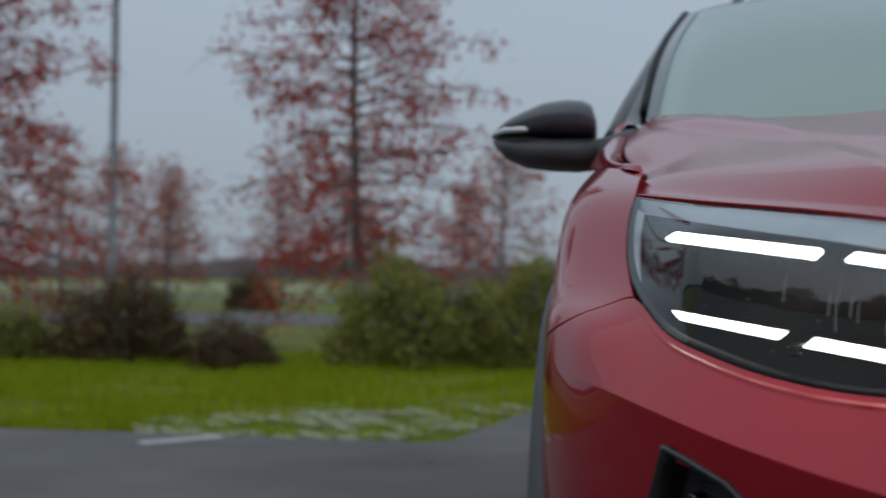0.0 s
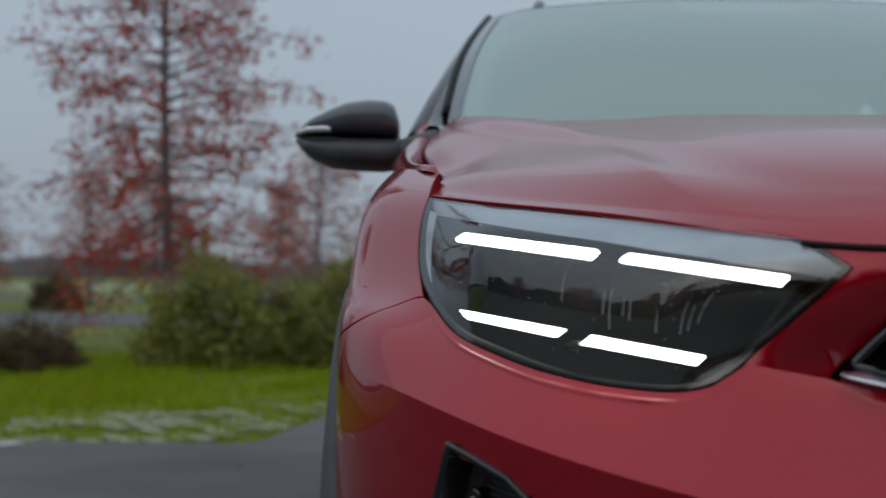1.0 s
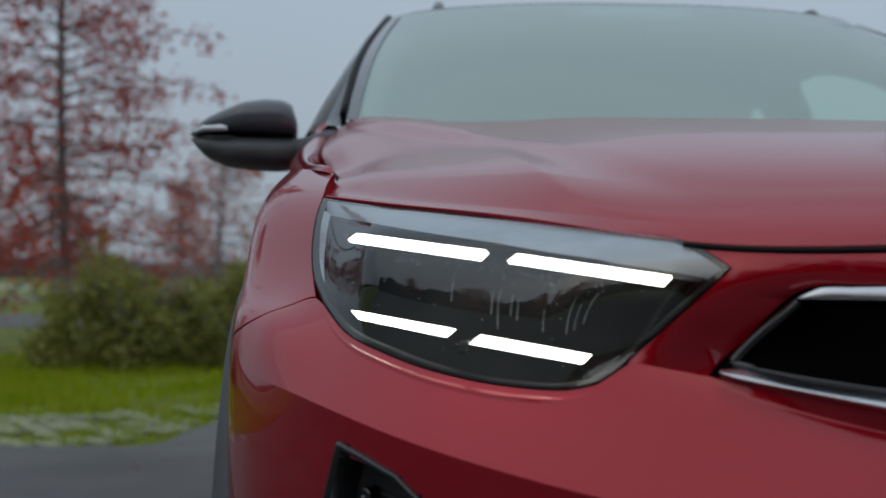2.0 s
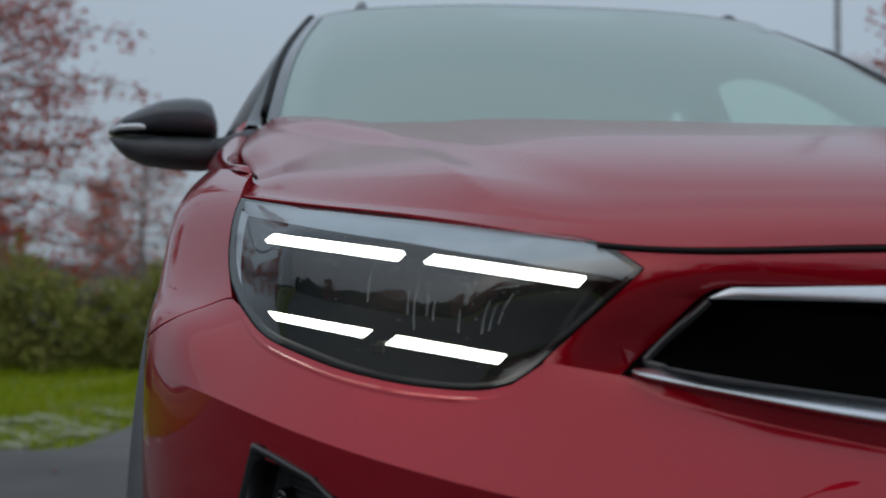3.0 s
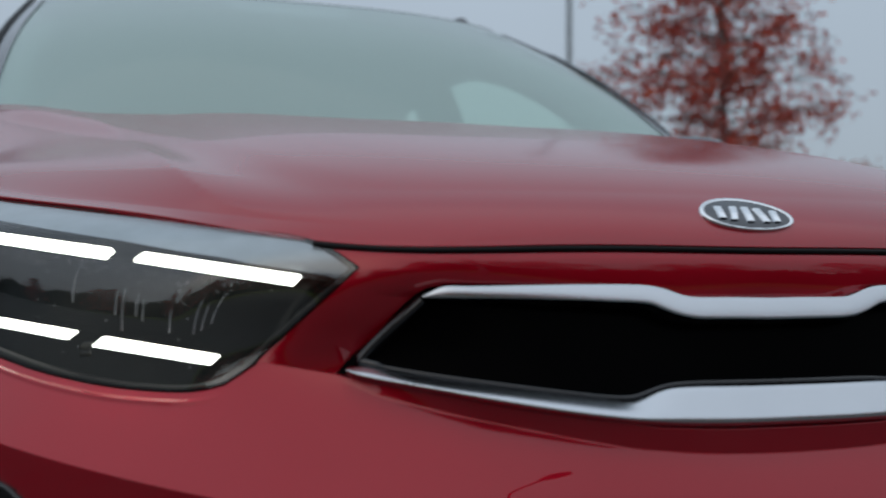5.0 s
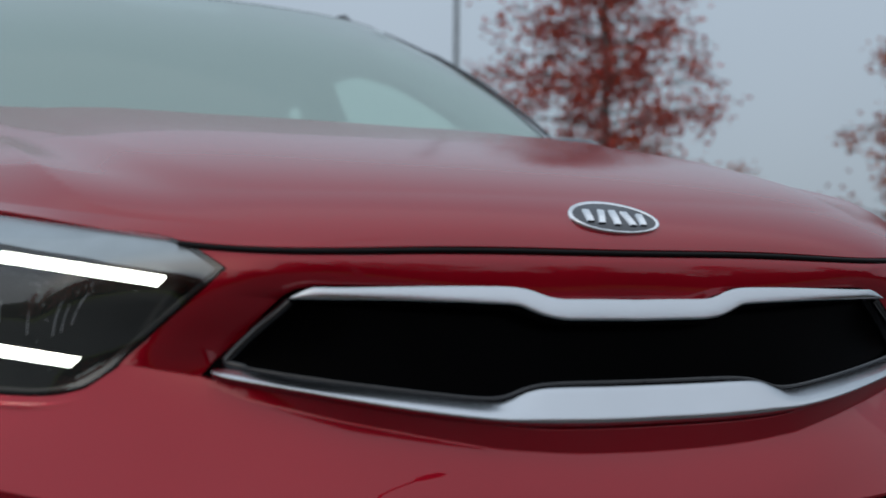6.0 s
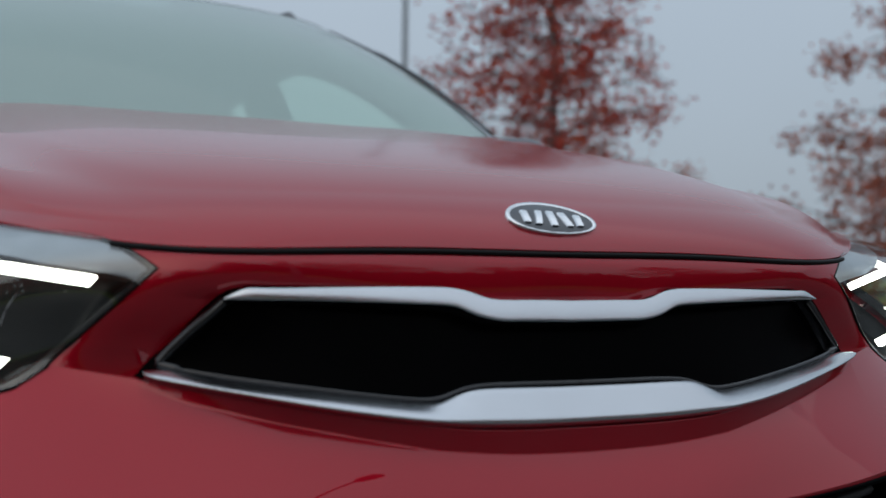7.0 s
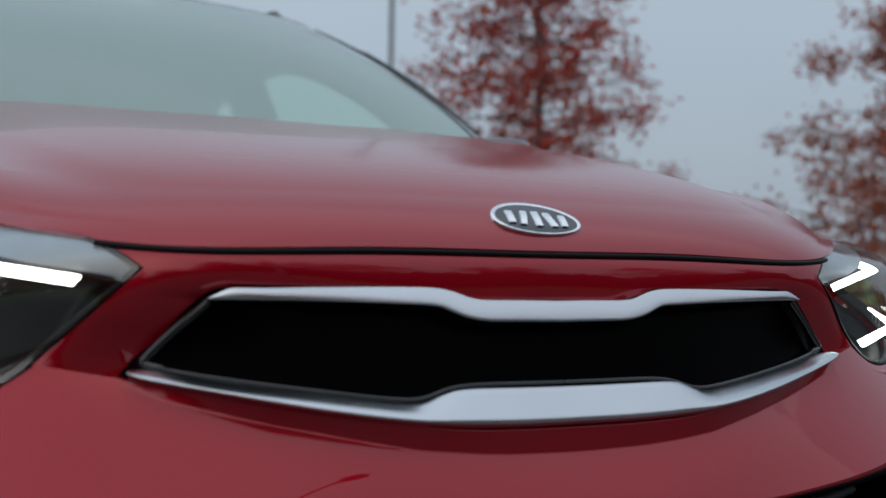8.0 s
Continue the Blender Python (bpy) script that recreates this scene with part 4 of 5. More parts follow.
def lower_grille():
    out = [(-2.2, 1.96), (-1.5, 1.975), (0, 1.98), (1.5, 1.975), (2.2, 1.96), (2.36, 1.7), (2.0, 0.66), (0, 0.63), (-2.0, 0.66), (-2.36, 1.7)]
    o = along(out + out[:1], 161, False)[:-1]
    c = np.array([0, 1.35])
    at = lambda q, d: FRONT.at(q[:, 0], q[:, 1]) + FRONT.normal(q[:, 0], q[:, 1], True) * d
    shrink = lambda k: c + (o - c) * np.array([k ** 0.4, k])
    v, f = loft([at(o, -0.004), at(o, 0.002), at(shrink(0.95), 0.003), at(shrink(0.92), -0.003), at(shrink(0.90), -0.05)], False)
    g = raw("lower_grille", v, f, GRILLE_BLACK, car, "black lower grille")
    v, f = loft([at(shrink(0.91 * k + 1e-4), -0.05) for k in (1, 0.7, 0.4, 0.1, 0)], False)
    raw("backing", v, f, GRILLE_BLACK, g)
    for vv in np.linspace(0.85, 1.8, 7):
        u = np.linspace(-1.95, 1.95, 60)
        p = FRONT.at(u, np.full(60, vv)) - FRONT.normal(u, np.full(60, vv), True) * 0.03
        v, f = tube(p, 0.006, 6)
        raw("slat", v, f, BLACK_PLASTIC, g)


lower_grille()


def wheel(side, y):
    def ring(r, x):
        g = np.linspace(0, 2 * np.pi, 48, endpoint=False)
        return np.stack([np.full(48, x), y + r * np.cos(g), 0.325 + r * np.sin(g)], 1)
    o = 0.852 * side
    prof = [(0.215, 0.0), (0.235, 0.012), (0.29, 0.014), (0.318, 0.0), (0.325, -0.03), (0.325, -0.17), (0.31, -0.2), (0.22, -0.2)]
    v, f = loft([ring(r, o + d * side) for r, d in prof], False)
    w = raw("wheel", v, f, TYRE, car, "black tyre on an alloy wheel")
    w.name = "wheel"
    v, f = loft([ring(r, o + d * side) for r, d in ((0.218, -0.16), (0.218, 0.0), (0.208, 0.004), (0.2, -0.01), (0.19, -0.1), (0.02, -0.1))], False)
    raw("rim", v, f, ALLOY, w, "silver alloy rim")
    for k in range(5):
        g = k * 2 * np.pi / 5 + 0.3
        p = [(o - 0.02 * side, y + r * np.cos(g), 0.325 + r * np.sin(g)) for r in (0.0, 0.06, 0.13, 0.205)]
        v, f = tube(p, [0.045, 0.035, 0.026, 0.03], 8)
        raw("spoke", v, f, ALLOY, w)
    for name in ("arch_cladding",):
        g = np.linspace(-0.25, np.pi + 0.25, 64)
        rows = [np.stack([np.full(64, side * x), y + r * np.cos(g), 0.335 + r * np.sin(g)], 1) for r, x in ((0.37, 0.80), (0.37, 0.878), (0.378, 0.886), (0.42, 0.887), (0.434, 0.883), (0.437, 0.862))]
        v, f = loft(rows, False, False)
        raw(name, v, f, GREY_CLAD, car, "grey-black plastic wheel arch cladding")
    g = np.linspace(-0.25, np.pi + 0.25, 40)
    v, f = loft([np.stack([np.full(40, side * x), y + 0.40 * np.cos(g), 0.335 + 0.40 * np.sin(g)], 1) for x in (0.86, 0.5)], False, False)
    raw("arch_liner", v, f, SEAL, car, "black wheel arch liner")


for side in (-1, 1):
    for y in (ARCH_Y, 3.41):
        wheel(side, y)
    # roof rail on two feet
    p = along([(.52 * side, 2.17, 1.462), (.512 * side, 2.22, 1.492), (.505 * side, 2.32, 1.505), (.50 * side, 2.9, 1.508), (.49 * side, 3.45, 1.485), (.48 * side, 3.55, 1.455)], 40)
    v, f = tube(p, np.r_[0.008, np.full(38, 0.015), 0.008], 10, squash=0.8)
    raw("roof_rail", v, f, BLACK_GLOSS, car, "gloss black roof rail")
    # side glass, pillars and door lines
    def house(y, z, off=0.0):
        """A place on the cabin's side, leaning in towards the roof."""
        t = np.clip((np.asarray(z) - 1.0) / 0.45, 0, 1)
        return np.stack([side * (0.835 - 0.195 * t - off + 0 * np.asarray(y)), np.asarray(y) + 0 * t, np.asarray(z) + 0 * np.asarray(y)], -1)

    def cabin_pane(name, ys, low, top, mat, off, label):
        t = np.linspace(0, 1, 8)[:, None]
        y = np.linspace(ys[0], ys[1], 30)[None]
        lo, hi = np.interp(y, *low), np.interp(y, *top)
        v, f = loft(house(np.repeat(y, 8, 0), lo * (1 - t) + hi * t, off), False, False)
        return raw(name, v, f, mat, car, label)
    belt = ([1.45, 2.2, 3.0, 3.8], [0.99, 1.005, 1.035, 1.08])
    edge = ([1.52, 1.62, 1.80, 2.0, 2.2, 2.9, 3.45, 3.8], [1.06, 1.15, 1.27, 1.37, 1.425, 1.425, 1.38, 1.30])
    opening = ([1.66, 1.85, 2.016, 2.14, 2.28, 2.38, 2.48, 2.6, 2.76, 3.2, 3.45], [1.02, 1.11, 1.19, 1.257, 1.319, 1.352, 1.378, 1.398, 1.408, 1.40, 1.36])
    for nm, ys in (("front_window", (1.66, 2.74)), ("rear_window", (3.12, 3.42))):
        w = cabin_pane(nm, ys, belt, opening, SIDE_GLASS, 0.0, "green-tinted side window")
        w.visible_shadow = False
        cabin_pane("door_frame", (ys[0] - 0.01, ys[1] + 0.01), opening, edge, BLACK_GLOSS, 0.002, "gloss black upper door frame")
    cabin_pane("centre_pillar", (2.73, 3.13), belt, edge, BLACK_GLOSS, 0.004, "black centre pillar")
    cabin_pane("rear_pillar", (3.41, 3.80), belt, edge, PAINT, 0.004, "red rear pillar")
    cabin_pane("window_corner", (1.50, 1.67), belt, edge, BLACK_GLOSS, 0.004, "black window corner")
    y = np.linspace(1.52, 3.45, 50)
    z = np.interp(y, *edge)
    v, f = tube(house(y, z - 0.012), 0.022, 8)
    raw("window_frame", v, f, BLACK_GLOSS, car, "black upper window frame")
    # outer panel between the windscreen's side and the window frame
    pe = PANE.at(np.full(30, 4.0 * side), np.linspace(0, 2, 30))
    ye = np.linspace(1.50, 2.24, 30)
    he = house(ye, np.interp(ye, *edge))
    v, f = loft([pe + np.array([0, 0.014, -0.01]), pe * 0.6 + he * 0.4 + np.array([0.012 * side, 0, 0.006]), he], False, False)
    raw("front_pillar", v, f, BLACK_GLOSS, car, "gloss black front pillar")
    # panel between the roof's edge and the window frame
    re_ = ROOF.at(np.full(40, 4.0 * side), np.linspace(0, 3.4, 40))
    yh = np.linspace(2.18, 3.56, 40)
    v, f = loft([re_, house(yh, np.interp(yh, *edge) + 0.004)], False, False)
    raw("roof_side", v, f, BLACK_GLOSS, car, "gloss black roof side")
    # inner pillar lining
    lin = PANE.at(np.full(20, 3.86 * side), np.linspace(0, 2, 20))
    v, f = loft([lin + np.array([0, 0.012, -0.012]), lin + np.array([-0.055 * side, 0.03, -0.03]), lin + np.array([-0.05 * side, 0.10, -0.05])], False, False)
    raw("pillar_lining", v, f, LINING, car, "grey pillar lining")
    # printed black border along the pane's side
    b0, b1 = PANE.at(np.full(24, 3.62 * side), np.linspace(0.02, 1.98, 24)), PANE.at(np.full(24, 3.97 * side), np.linspace(0.02, 1.98, 24))
    off = PANE.normal(np.full(24, 3.8 * side), np.linspace(0.02, 1.98, 24)) * 0.003
    v, f = loft([b0 + off, b0 * 0.5 + b1 * 0.5 + off * 1.1, b1 + off], False, False)
    raw("screen_border", v, f, DARK_GLASS, car, "dark printed windscreen border")


# cabin
def cabin():
    u, v = np.meshgrid(np.linspace(-3.6, 3.6, 30), np.linspace(0, 1, 6))
    p = PANE.at(u, v * 0.02) + np.array([0, 1, -0.12]) * (0.02 + 0.42 * v[..., None])
    vv, f = loft(p, False, False)
    raw("dashboard", vv, f, TRIM_DARK, car, "dark dashboard")
    part("cabin_floor", box(-0.7, 1.5, 0.3, 0.7, 3.7, 0.36, 0.01), TRIM_DARK, car)
    part("bulkhead", box(-0.70, 1.40, 0.34, 0.70, 1.46, 1.0, 0.01), TRIM_DARK, car)
    part("tail_wall", box(-0.55, 3.82, 0.36, 0.55, 3.88, 1.0, 0.01), TRIM_DARK, car)
    for side in (-1, 1):
        x = 0.36 * side
        seat = part("front_seat", box(x - 0.24, 2.05, 0.5, x + 0.24, 2.6, 0.66, 0.06, 3), TRIM_DARK, car, "dark cloth front seat")
        bm = box(x - 0.24, 2.5, 0.62, x + 0.24, 2.64, 1.13, 0.06, 3)
        bmesh.ops.rotate(bm, cent=(x, 2.55, 0.62), matrix=Matrix.Rotation(radians(-12), 3, "X"), verts=bm.verts)
        part("seat_back", bm, TRIM_DARK, seat)
        part("headrest", box(x - 0.13, 2.64, 1.14, x + 0.13, 2.74, 1.33, 0.045, 3), TRIM_DARK, seat)
    part("rear_bench", box(-0.62, 3.3, 0.5, 0.62, 3.5, 1.05, 0.06, 3), TRIM_DARK, car, "dark rear bench")
    # sensor shade at the head of the windscreen
    u, v = np.meshgrid(np.linspace(-0.92, 0.55, 20), np.linspace(0, 1, 8))
    uu = u * (1 - 0.25 * (1 - v)) - 0.05
    vvv = 1.68 + 0.30 * v
    p = PANE.at(uu, vvv) - PANE.normal(uu, vvv) * 0.008 * np.sign(PANE.normal(uu, vvv)[..., 2:])
    a, f = loft(p, False, False)
    raw("sensor_shade", a, f, DARK_GLASS, car, "dark sensor shade at the windscreen's head")
    rr = part("inner_mirror", box(-0.12, 1.83, 1.335, 0.10, 1.86, 1.395, 0.012, 2), TRIM_DARK, car, "dark inner mirror")
    # tail
    s = Sheet()
    rows = np.array([[flank(5, vv) * np.array([k, 1, 1]) + np.array([0, 0.10 * (1 - k * k), 0]) for k in np.linspace(-1, 1, 33)] for vv in np.linspace(0, 5, 20)])
    v2, f2 = loft(rows, False, False)
    raw("tail", v2, f2, PAINT, car, "red tail panel")
    lowr = rows[-1]
    upr = ROOF.at(np.linspace(-4, 4, 33), np.full(33, 4.0))
    t = np.linspace(0, 1, 8)[:, None, None]
    v2, f2 = loft(lowr[None] * (1 - t) + upr[None] * t + np.array([0, 0.03, 0]) * np.sin(np.pi * t), False, False)
    raw("rear_screen", v2, f2, SIDE_GLASS, car, "tinted rear screen").visible_shadow = False
    part("underbody", box(-0.78, 0.35, 0.17, 0.78, 3.95, 0.24, 0.02), SEAL, car)
    # scuttle panel below the windscreen
    u, v = np.meshgrid(np.linspace(-3.9, 3.9, 40), np.linspace(0, 1, 5))
    a = PANE.at(u, 0 * v + 0.01) + np.array([0, -0.06, -0.035]) * (1 - v[..., None]) + np.array([0, 0, 0.004])
    vv, f = loft(a, False, False)
    raw("scuttle", vv, f, BLACK_PLASTIC, car, "black scuttle panel")


cabin()
# roof lining keeps the cabin dark
u, v = np.meshgrid(np.linspace(-3.7, 3.7, 30), np.linspace(0.1, 3.9, 24))
vv, f = loft(ROOF.at(u, v) - np.array([0, 0, 0.035]), False, False)
raw("headlining", vv, f, LINING, car, "grey headlining")
# ---- outdoors ----
def leaf_material(name, colours, rough=0.7):
    """Leaves that differ one from the next."""
    m = bpy.data.materials.new(name)
    m.use_nodes = True
    n, l = m.node_tree.nodes, m.node_tree.links
    b = n["Principled BSDF"]
    b.inputs["Roughness"].default_value = rough
    b.inputs["Specular IOR Level"].default_value = 0.2
    g, r = n.new("ShaderNodeNewGeometry"), n.new("ShaderNodeValToRGB")
    r.color_ramp.elements[0].color, r.color_ramp.elements[1].color = (*colours[0], 1), (*colours[-1], 1)
    for k, c in enumerate(colours[1:-1]):
        r.color_ramp.elements.new((k + 1) / (len(colours) - 1)).color = (*c, 1)
    l.new(g.outputs["Random Per Island"], r.inputs[0])
    l.new(r.outputs[0], b.inputs["Base Color"])
    # thin leaves let some light through
    t, mix = n.new("ShaderNodeBsdfTranslucent"), n.new("ShaderNodeMixShader")
    mix.inputs[0].default_value = 0.4
    l.new(r.outputs[0], t.inputs[0])
    l.new(b.outputs[0], mix.inputs[1])
    l.new(t.outputs[0], mix.inputs[2])
    l.new(mix.outputs[0], n["Material Output"].inputs[0])
    return m


ASPHALT = material("asphalt", (0.142, 0.138, 0.134), 0.85, vary=0.35, scale=0.9, bump=0.25, bump_scale=150, color2=(0.09, 0.089, 0.089), spec=0.3, detail=15)
LAWN = material("grass_soil", (0.075, 0.10, 0.012), 0.95, scale=0.9, bump=0.7, bump_scale=40, color2=(0.19, 0.215, 0.02), detail=8)
BARK = material("bark", (0.19, 0.17, 0.165), 0.9, vary=0.4, scale=14, bump=0.6, bump_scale=40)
RED_LEAF = leaf_material("autumn_leaves", [(0.30, 0.08, 0.07), (0.46, 0.06, 0.045), (0.60, 0.11, 0.045), (0.50, 0.06, 0.05), (0.36, 0.14, 0.11)])
# rust tones raised a little, so the far trees carry some mist
RUST_LEAF = leaf_material("rust_leaves", [(0.28, 0.14, 0.12), (0.46, 0.13, 0.085), (0.54, 0.16, 0.085), (0.40, 0.15, 0.12)])
GREEN_LEAF = leaf_material("hedge_leaves", [(0.16, 0.17, 0.04), (0.28, 0.30, 0.06), (0.37, 0.37, 0.11), (0.22, 0.21, 0.07)])
MAROON_LEAF = leaf_material("maroon_leaves", [(0.11, 0.055, 0.048), (0.17, 0.07, 0.06), (0.18, 0.18, 0.06), (0.10, 0.07, 0.05)])
BLADE = leaf_material("grass_blades", [(0.16, 0.24, 0.006), (0.28, 0.37, 0.008), (0.35, 0.40, 0.012), (0.21, 0.26, 0.015)])
STONE = material("pale_stone", (0.33, 0.335, 0.25), 0.85, scale=20, bump=0.4, bump_scale=80, color2=(0.19, 0.22, 0.11))
WHITE = material("road_paint", (0.54, 0.545, 0.54), 0.7, vary=0.4, scale=30, bump=0.2)
STEEL = material("galvanised_steel", (0.22, 0.24, 0.26), 0.55, 0.5, vary=0.2, scale=6, bump=0.05)
# base colour of the far woods greyed and lightened to stand for haze
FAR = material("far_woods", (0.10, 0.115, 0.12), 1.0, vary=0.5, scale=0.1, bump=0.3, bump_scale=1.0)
DARK_WOOD = material("hedge_mass", (0.016, 0.020, 0.012), 1.0, vary=0.5, scale=0.6, bump=0.8, bump_scale=3.0)


def flat(name, pts, mat, label, category):
    ob = raw(name, pts, [tuple(range(len(pts)))], mat, None, label, smooth=False)
    return tagged(ob, label, category, "", "structure")


flat("ground", [(-2500, -2500, -0.02), (2500, -2500, -0.02), (2500, 2500, -0.02), (-2500, 2500, -0.02)], LAWN, "flat green grass land reaching to the horizon", "ground")
flat("road", [(-45, -8.5, 0), (45, -8.5, 0), (45, 6.2, 0), (4.6, 6.6, 0), (4.2, 17.4, 0), (45, 16.5, 0), (45, 23, 0), (-45, 24.5, 0), (-45, 17.0, 0), (-0.2, 17.6, 0), (-1.05, 8.2, 0), (-1.34, 6.34, 0), (-1.62, 4.80, 0), (-1.75, 4.68, 0), (-2.6, 4.72, 0), (-45, 4.85, 0)],
     ASPHALT, "dark grey worn asphalt of the car park", "road")
flat("far_road", [(-160, 38, -0.004), (120, 36, -0.004), (120, 42, -0.004), (-160, 45, -0.004)], ASPHALT, "grey far road across the grass", "road")
flat("far_path", [(-200, 64, -0.004), (150, 62, -0.004), (150, 90, -0.004), (-200, 98, -0.004)], STONE, "pale far track across the grass", "road")


def ridge(name, pts, height, mat, label, rough, seed, depth=6.0):
    """A long mass of far woods with an uneven top, along a line of places."""
    rng = np.random.default_rng(seed)
    p = along([(*q, 0.0) for q in pts], 420)
    d = np.gradient(p, axis=0)
    d /= np.linalg.norm(d, axis=1, keepdims=True)
    out = np.stack([-d[:, 1], d[:, 0], 0 * d[:, 0]], 1)
    s = np.arange(420)
    h = height * (0.72 + 0.14 * np.sin(s * 0.13 + seed) + 0.10 * np.sin(s * 0.37 + 2 * seed) + rough * rng.random(420))
    up = np.array([0, 0, 1.0])
    rows = [p - 0.02 * up, p + up * (h * 0.6)[:, None] + out * 0.5 * rng.random((420, 1)), p + up * h[:, None] + out * depth * 0.4, p + out * depth + up * (h * 0.5)[:, None], p + out * depth - 0.02 * up]
    v, f = loft(np.stack(rows), False, False)
    return tagged(raw(name, v, f, mat), label, "woods", "", "stuff")


ridge("far_woods", [(-330, 60), (-260, 180), (-100, 260), (60, 270), (200, 220), (300, 90)], 5.2, FAR, "low woods on the horizon, their grey-green paled for haze", 0.25, 3, 12)
ridge("hedge_row", [(-34, 6), (-30, -10), (-20, -22), (0, -27), (20, -24), (32, -8), (36, 5)], 6.5, DARK_WOOD, "dark hedge row round the car park", 0.3, 5, 4)


def leaves(centres, size, rng, droop=0.3):
    """Points and faces of one folded leaf at each centre."""
    n = len(centres)
    a = rng.normal(size=(n, 3)) * np.array([1, 1, 0.6]) - np.array([0, 0, droop])
    a /= np.linalg.norm(a, axis=1, keepdims=True)
    b = np.cross(a, rng.normal(size=(n, 3)))
    b /= np.linalg.norm(b, axis=1, keepdims=True)
    c = np.cross(a, b)
    s = size * rng.uniform(0.6, 1.25, (n, 1))
    v = np.stack([centres - a * s * 0.5, centres + b * s * 0.30 + c * s * 0.08, centres + a * s * 0.55, centres - b * s * 0.30 + c * s * 0.08], 1)
    i = np.arange(n)[:, None] * 4
    return v.reshape(-1, 3), np.concatenate([i + np.array([0, 1, 2]), i + np.array([0, 2, 3])])


def tree(x, y, height, low, radius, seed, mat, label, limbs=78, clump=11, size=0.074, trunk=0.065, group="autumn trees", spread=0.085):
    rng = np.random.default_rng(seed)
    t = thing("tree", label, "tree", group, (x, y, 0))
    z = np.linspace(-0.02, height, 14)
    sway = np.stack([0.03 * np.sin(z * 1.1 + seed), 0.03 * np.cos(z * 0.9 + seed), z], 1)
    v, f = tube(sway, np.interp(z, [0, 0.25, height], [trunk * 1.35, trunk, 0.008]), 10)
    raw("trunk", v, f, BARK, t, "grey-brown upright trunk")
    wood, spots = [], []
    for k in range(limbs):
        q = (k + rng.random()) / limbs
        h = low + (height * 0.98 - low) * q ** 1.1
        az = k * 2.39996 + rng.normal() * 0.3
        shape = 0.8 + q if q < 0.2 else (1 - (q - 0.2) / 0.8) ** 0.85 + 0.08
        length = radius * min(shape, 1.0) * rng.uniform(0.7, 1.12)
        rise = np.interp(q, [0, 0.3, 1], [-0.22, 0.12, 0.85]) + rng.normal() * 0.1
        s = np.linspace(0, 1, 6)
        d = np.array([np.cos(az), np.sin(az)])
        wob = np.cumsum(rng.normal(size=(6, 3)) * 0.05 * length, 0) * s[:, None]
        p = np.stack([d[0] * length * s, d[1] * length * s, h + length * (rise * s - 0.16 * s * s)], 1) + wob * 0.6
        p[:, :2] += np.array([np.interp(h, z, sway[:, 0]), np.interp(h, z, sway[:, 1])])
        wood.append(tube(p, np.linspace(0.017, 0.005, 6) * (0.6 + 0.5 * (1 - q)), 5))
        for j in range(int(4 + 5 * length / radius)):
            a = rng.uniform(0.12, 1.0) ** 0.85
            o = np.array([np.interp(a, s, p[:, i]) for i in range(3)])
            tw = rng.normal(size=3) * np.array([1, 1, 0.45])
            tw[:2] += d * 0.5
            tw = tw / np.linalg.norm(tw) * rng.uniform(0.18, 0.5) * min(1.0, radius / 1.6)
            wood.append(tube(np.stack([o, o + tw * 0.5 + np.array([0, 0, 0.01]), o + tw - np.array([0, 0, 0.05])]), [0.006, 0.0045, 0.003], 3))
            if rng.random() < 0.92:
                m = rng.integers(clump // 2, clump + 1)
                g = rng.uniform(0.15, 1.05, (m, 1))
                spots.append(o + tw * g + rng.normal(size=(m, 3)) * spread - np.array([0, 0, 0.03]))
    v, f = join(*wood)
    raw("limbwork", v, f, BARK, t, "thin dark branches")
    v, f = leaves(np.concatenate(spots), size, rng)
    raw("crown", v, f, mat, t, "sparse red-brown autumn leaves", smooth=False)
    return t


near = tree(-3.93, 12.5, 6.6, 0.95, 1.72, 1, RED_LEAF, "young oak with sparse red autumn leaves on grass", limbs=112, clump=24)
tree(-8.05, 11.6, 5.6, 0.85, 1.75, 2, RED_LEAF, "small oak with red-brown autumn leaves on grass", limbs=92, clump=25)
tree(6.2, 9.7, 5.6, 0.9, 1.6, 7, RED_LEAF, "oak with bright red leaves behind the car", limbs=114, clump=30)
tree(10.3, 7.75, 4.0, 0.4, 2.45, 8, RUST_LEAF, "rust-leaved small oak beside the car park", limbs=130, clump=44)
far = tree(-11.6, 26.0, 3.4, 0.9, 1.5, 11, RUST_LEAF, "far rust-leaved tree on the misty grass", limbs=50, clump=7, size=0.11, spread=0.14)
for x, y, a, s in ((-13.6, 31, 40, 0.95), (-3.3, 22.5, 90, 1.0), (-15.8, 29, 200, 1.1), (-9.1, 33, 300, 1.2), (-11.7, 23.2, 70, 1.0), (-9.9, 29.5, 160, 1.0), (-21, 34, 130, 1.15), (-6.0, 36, 20, 1.0), (14.5, 21, 75, 1.05), (21, 26, 10, 1.1)):
    copy_thing(far, pose(x, y, 0, 0, 0, a) @ Matrix.Scale(s, 4))
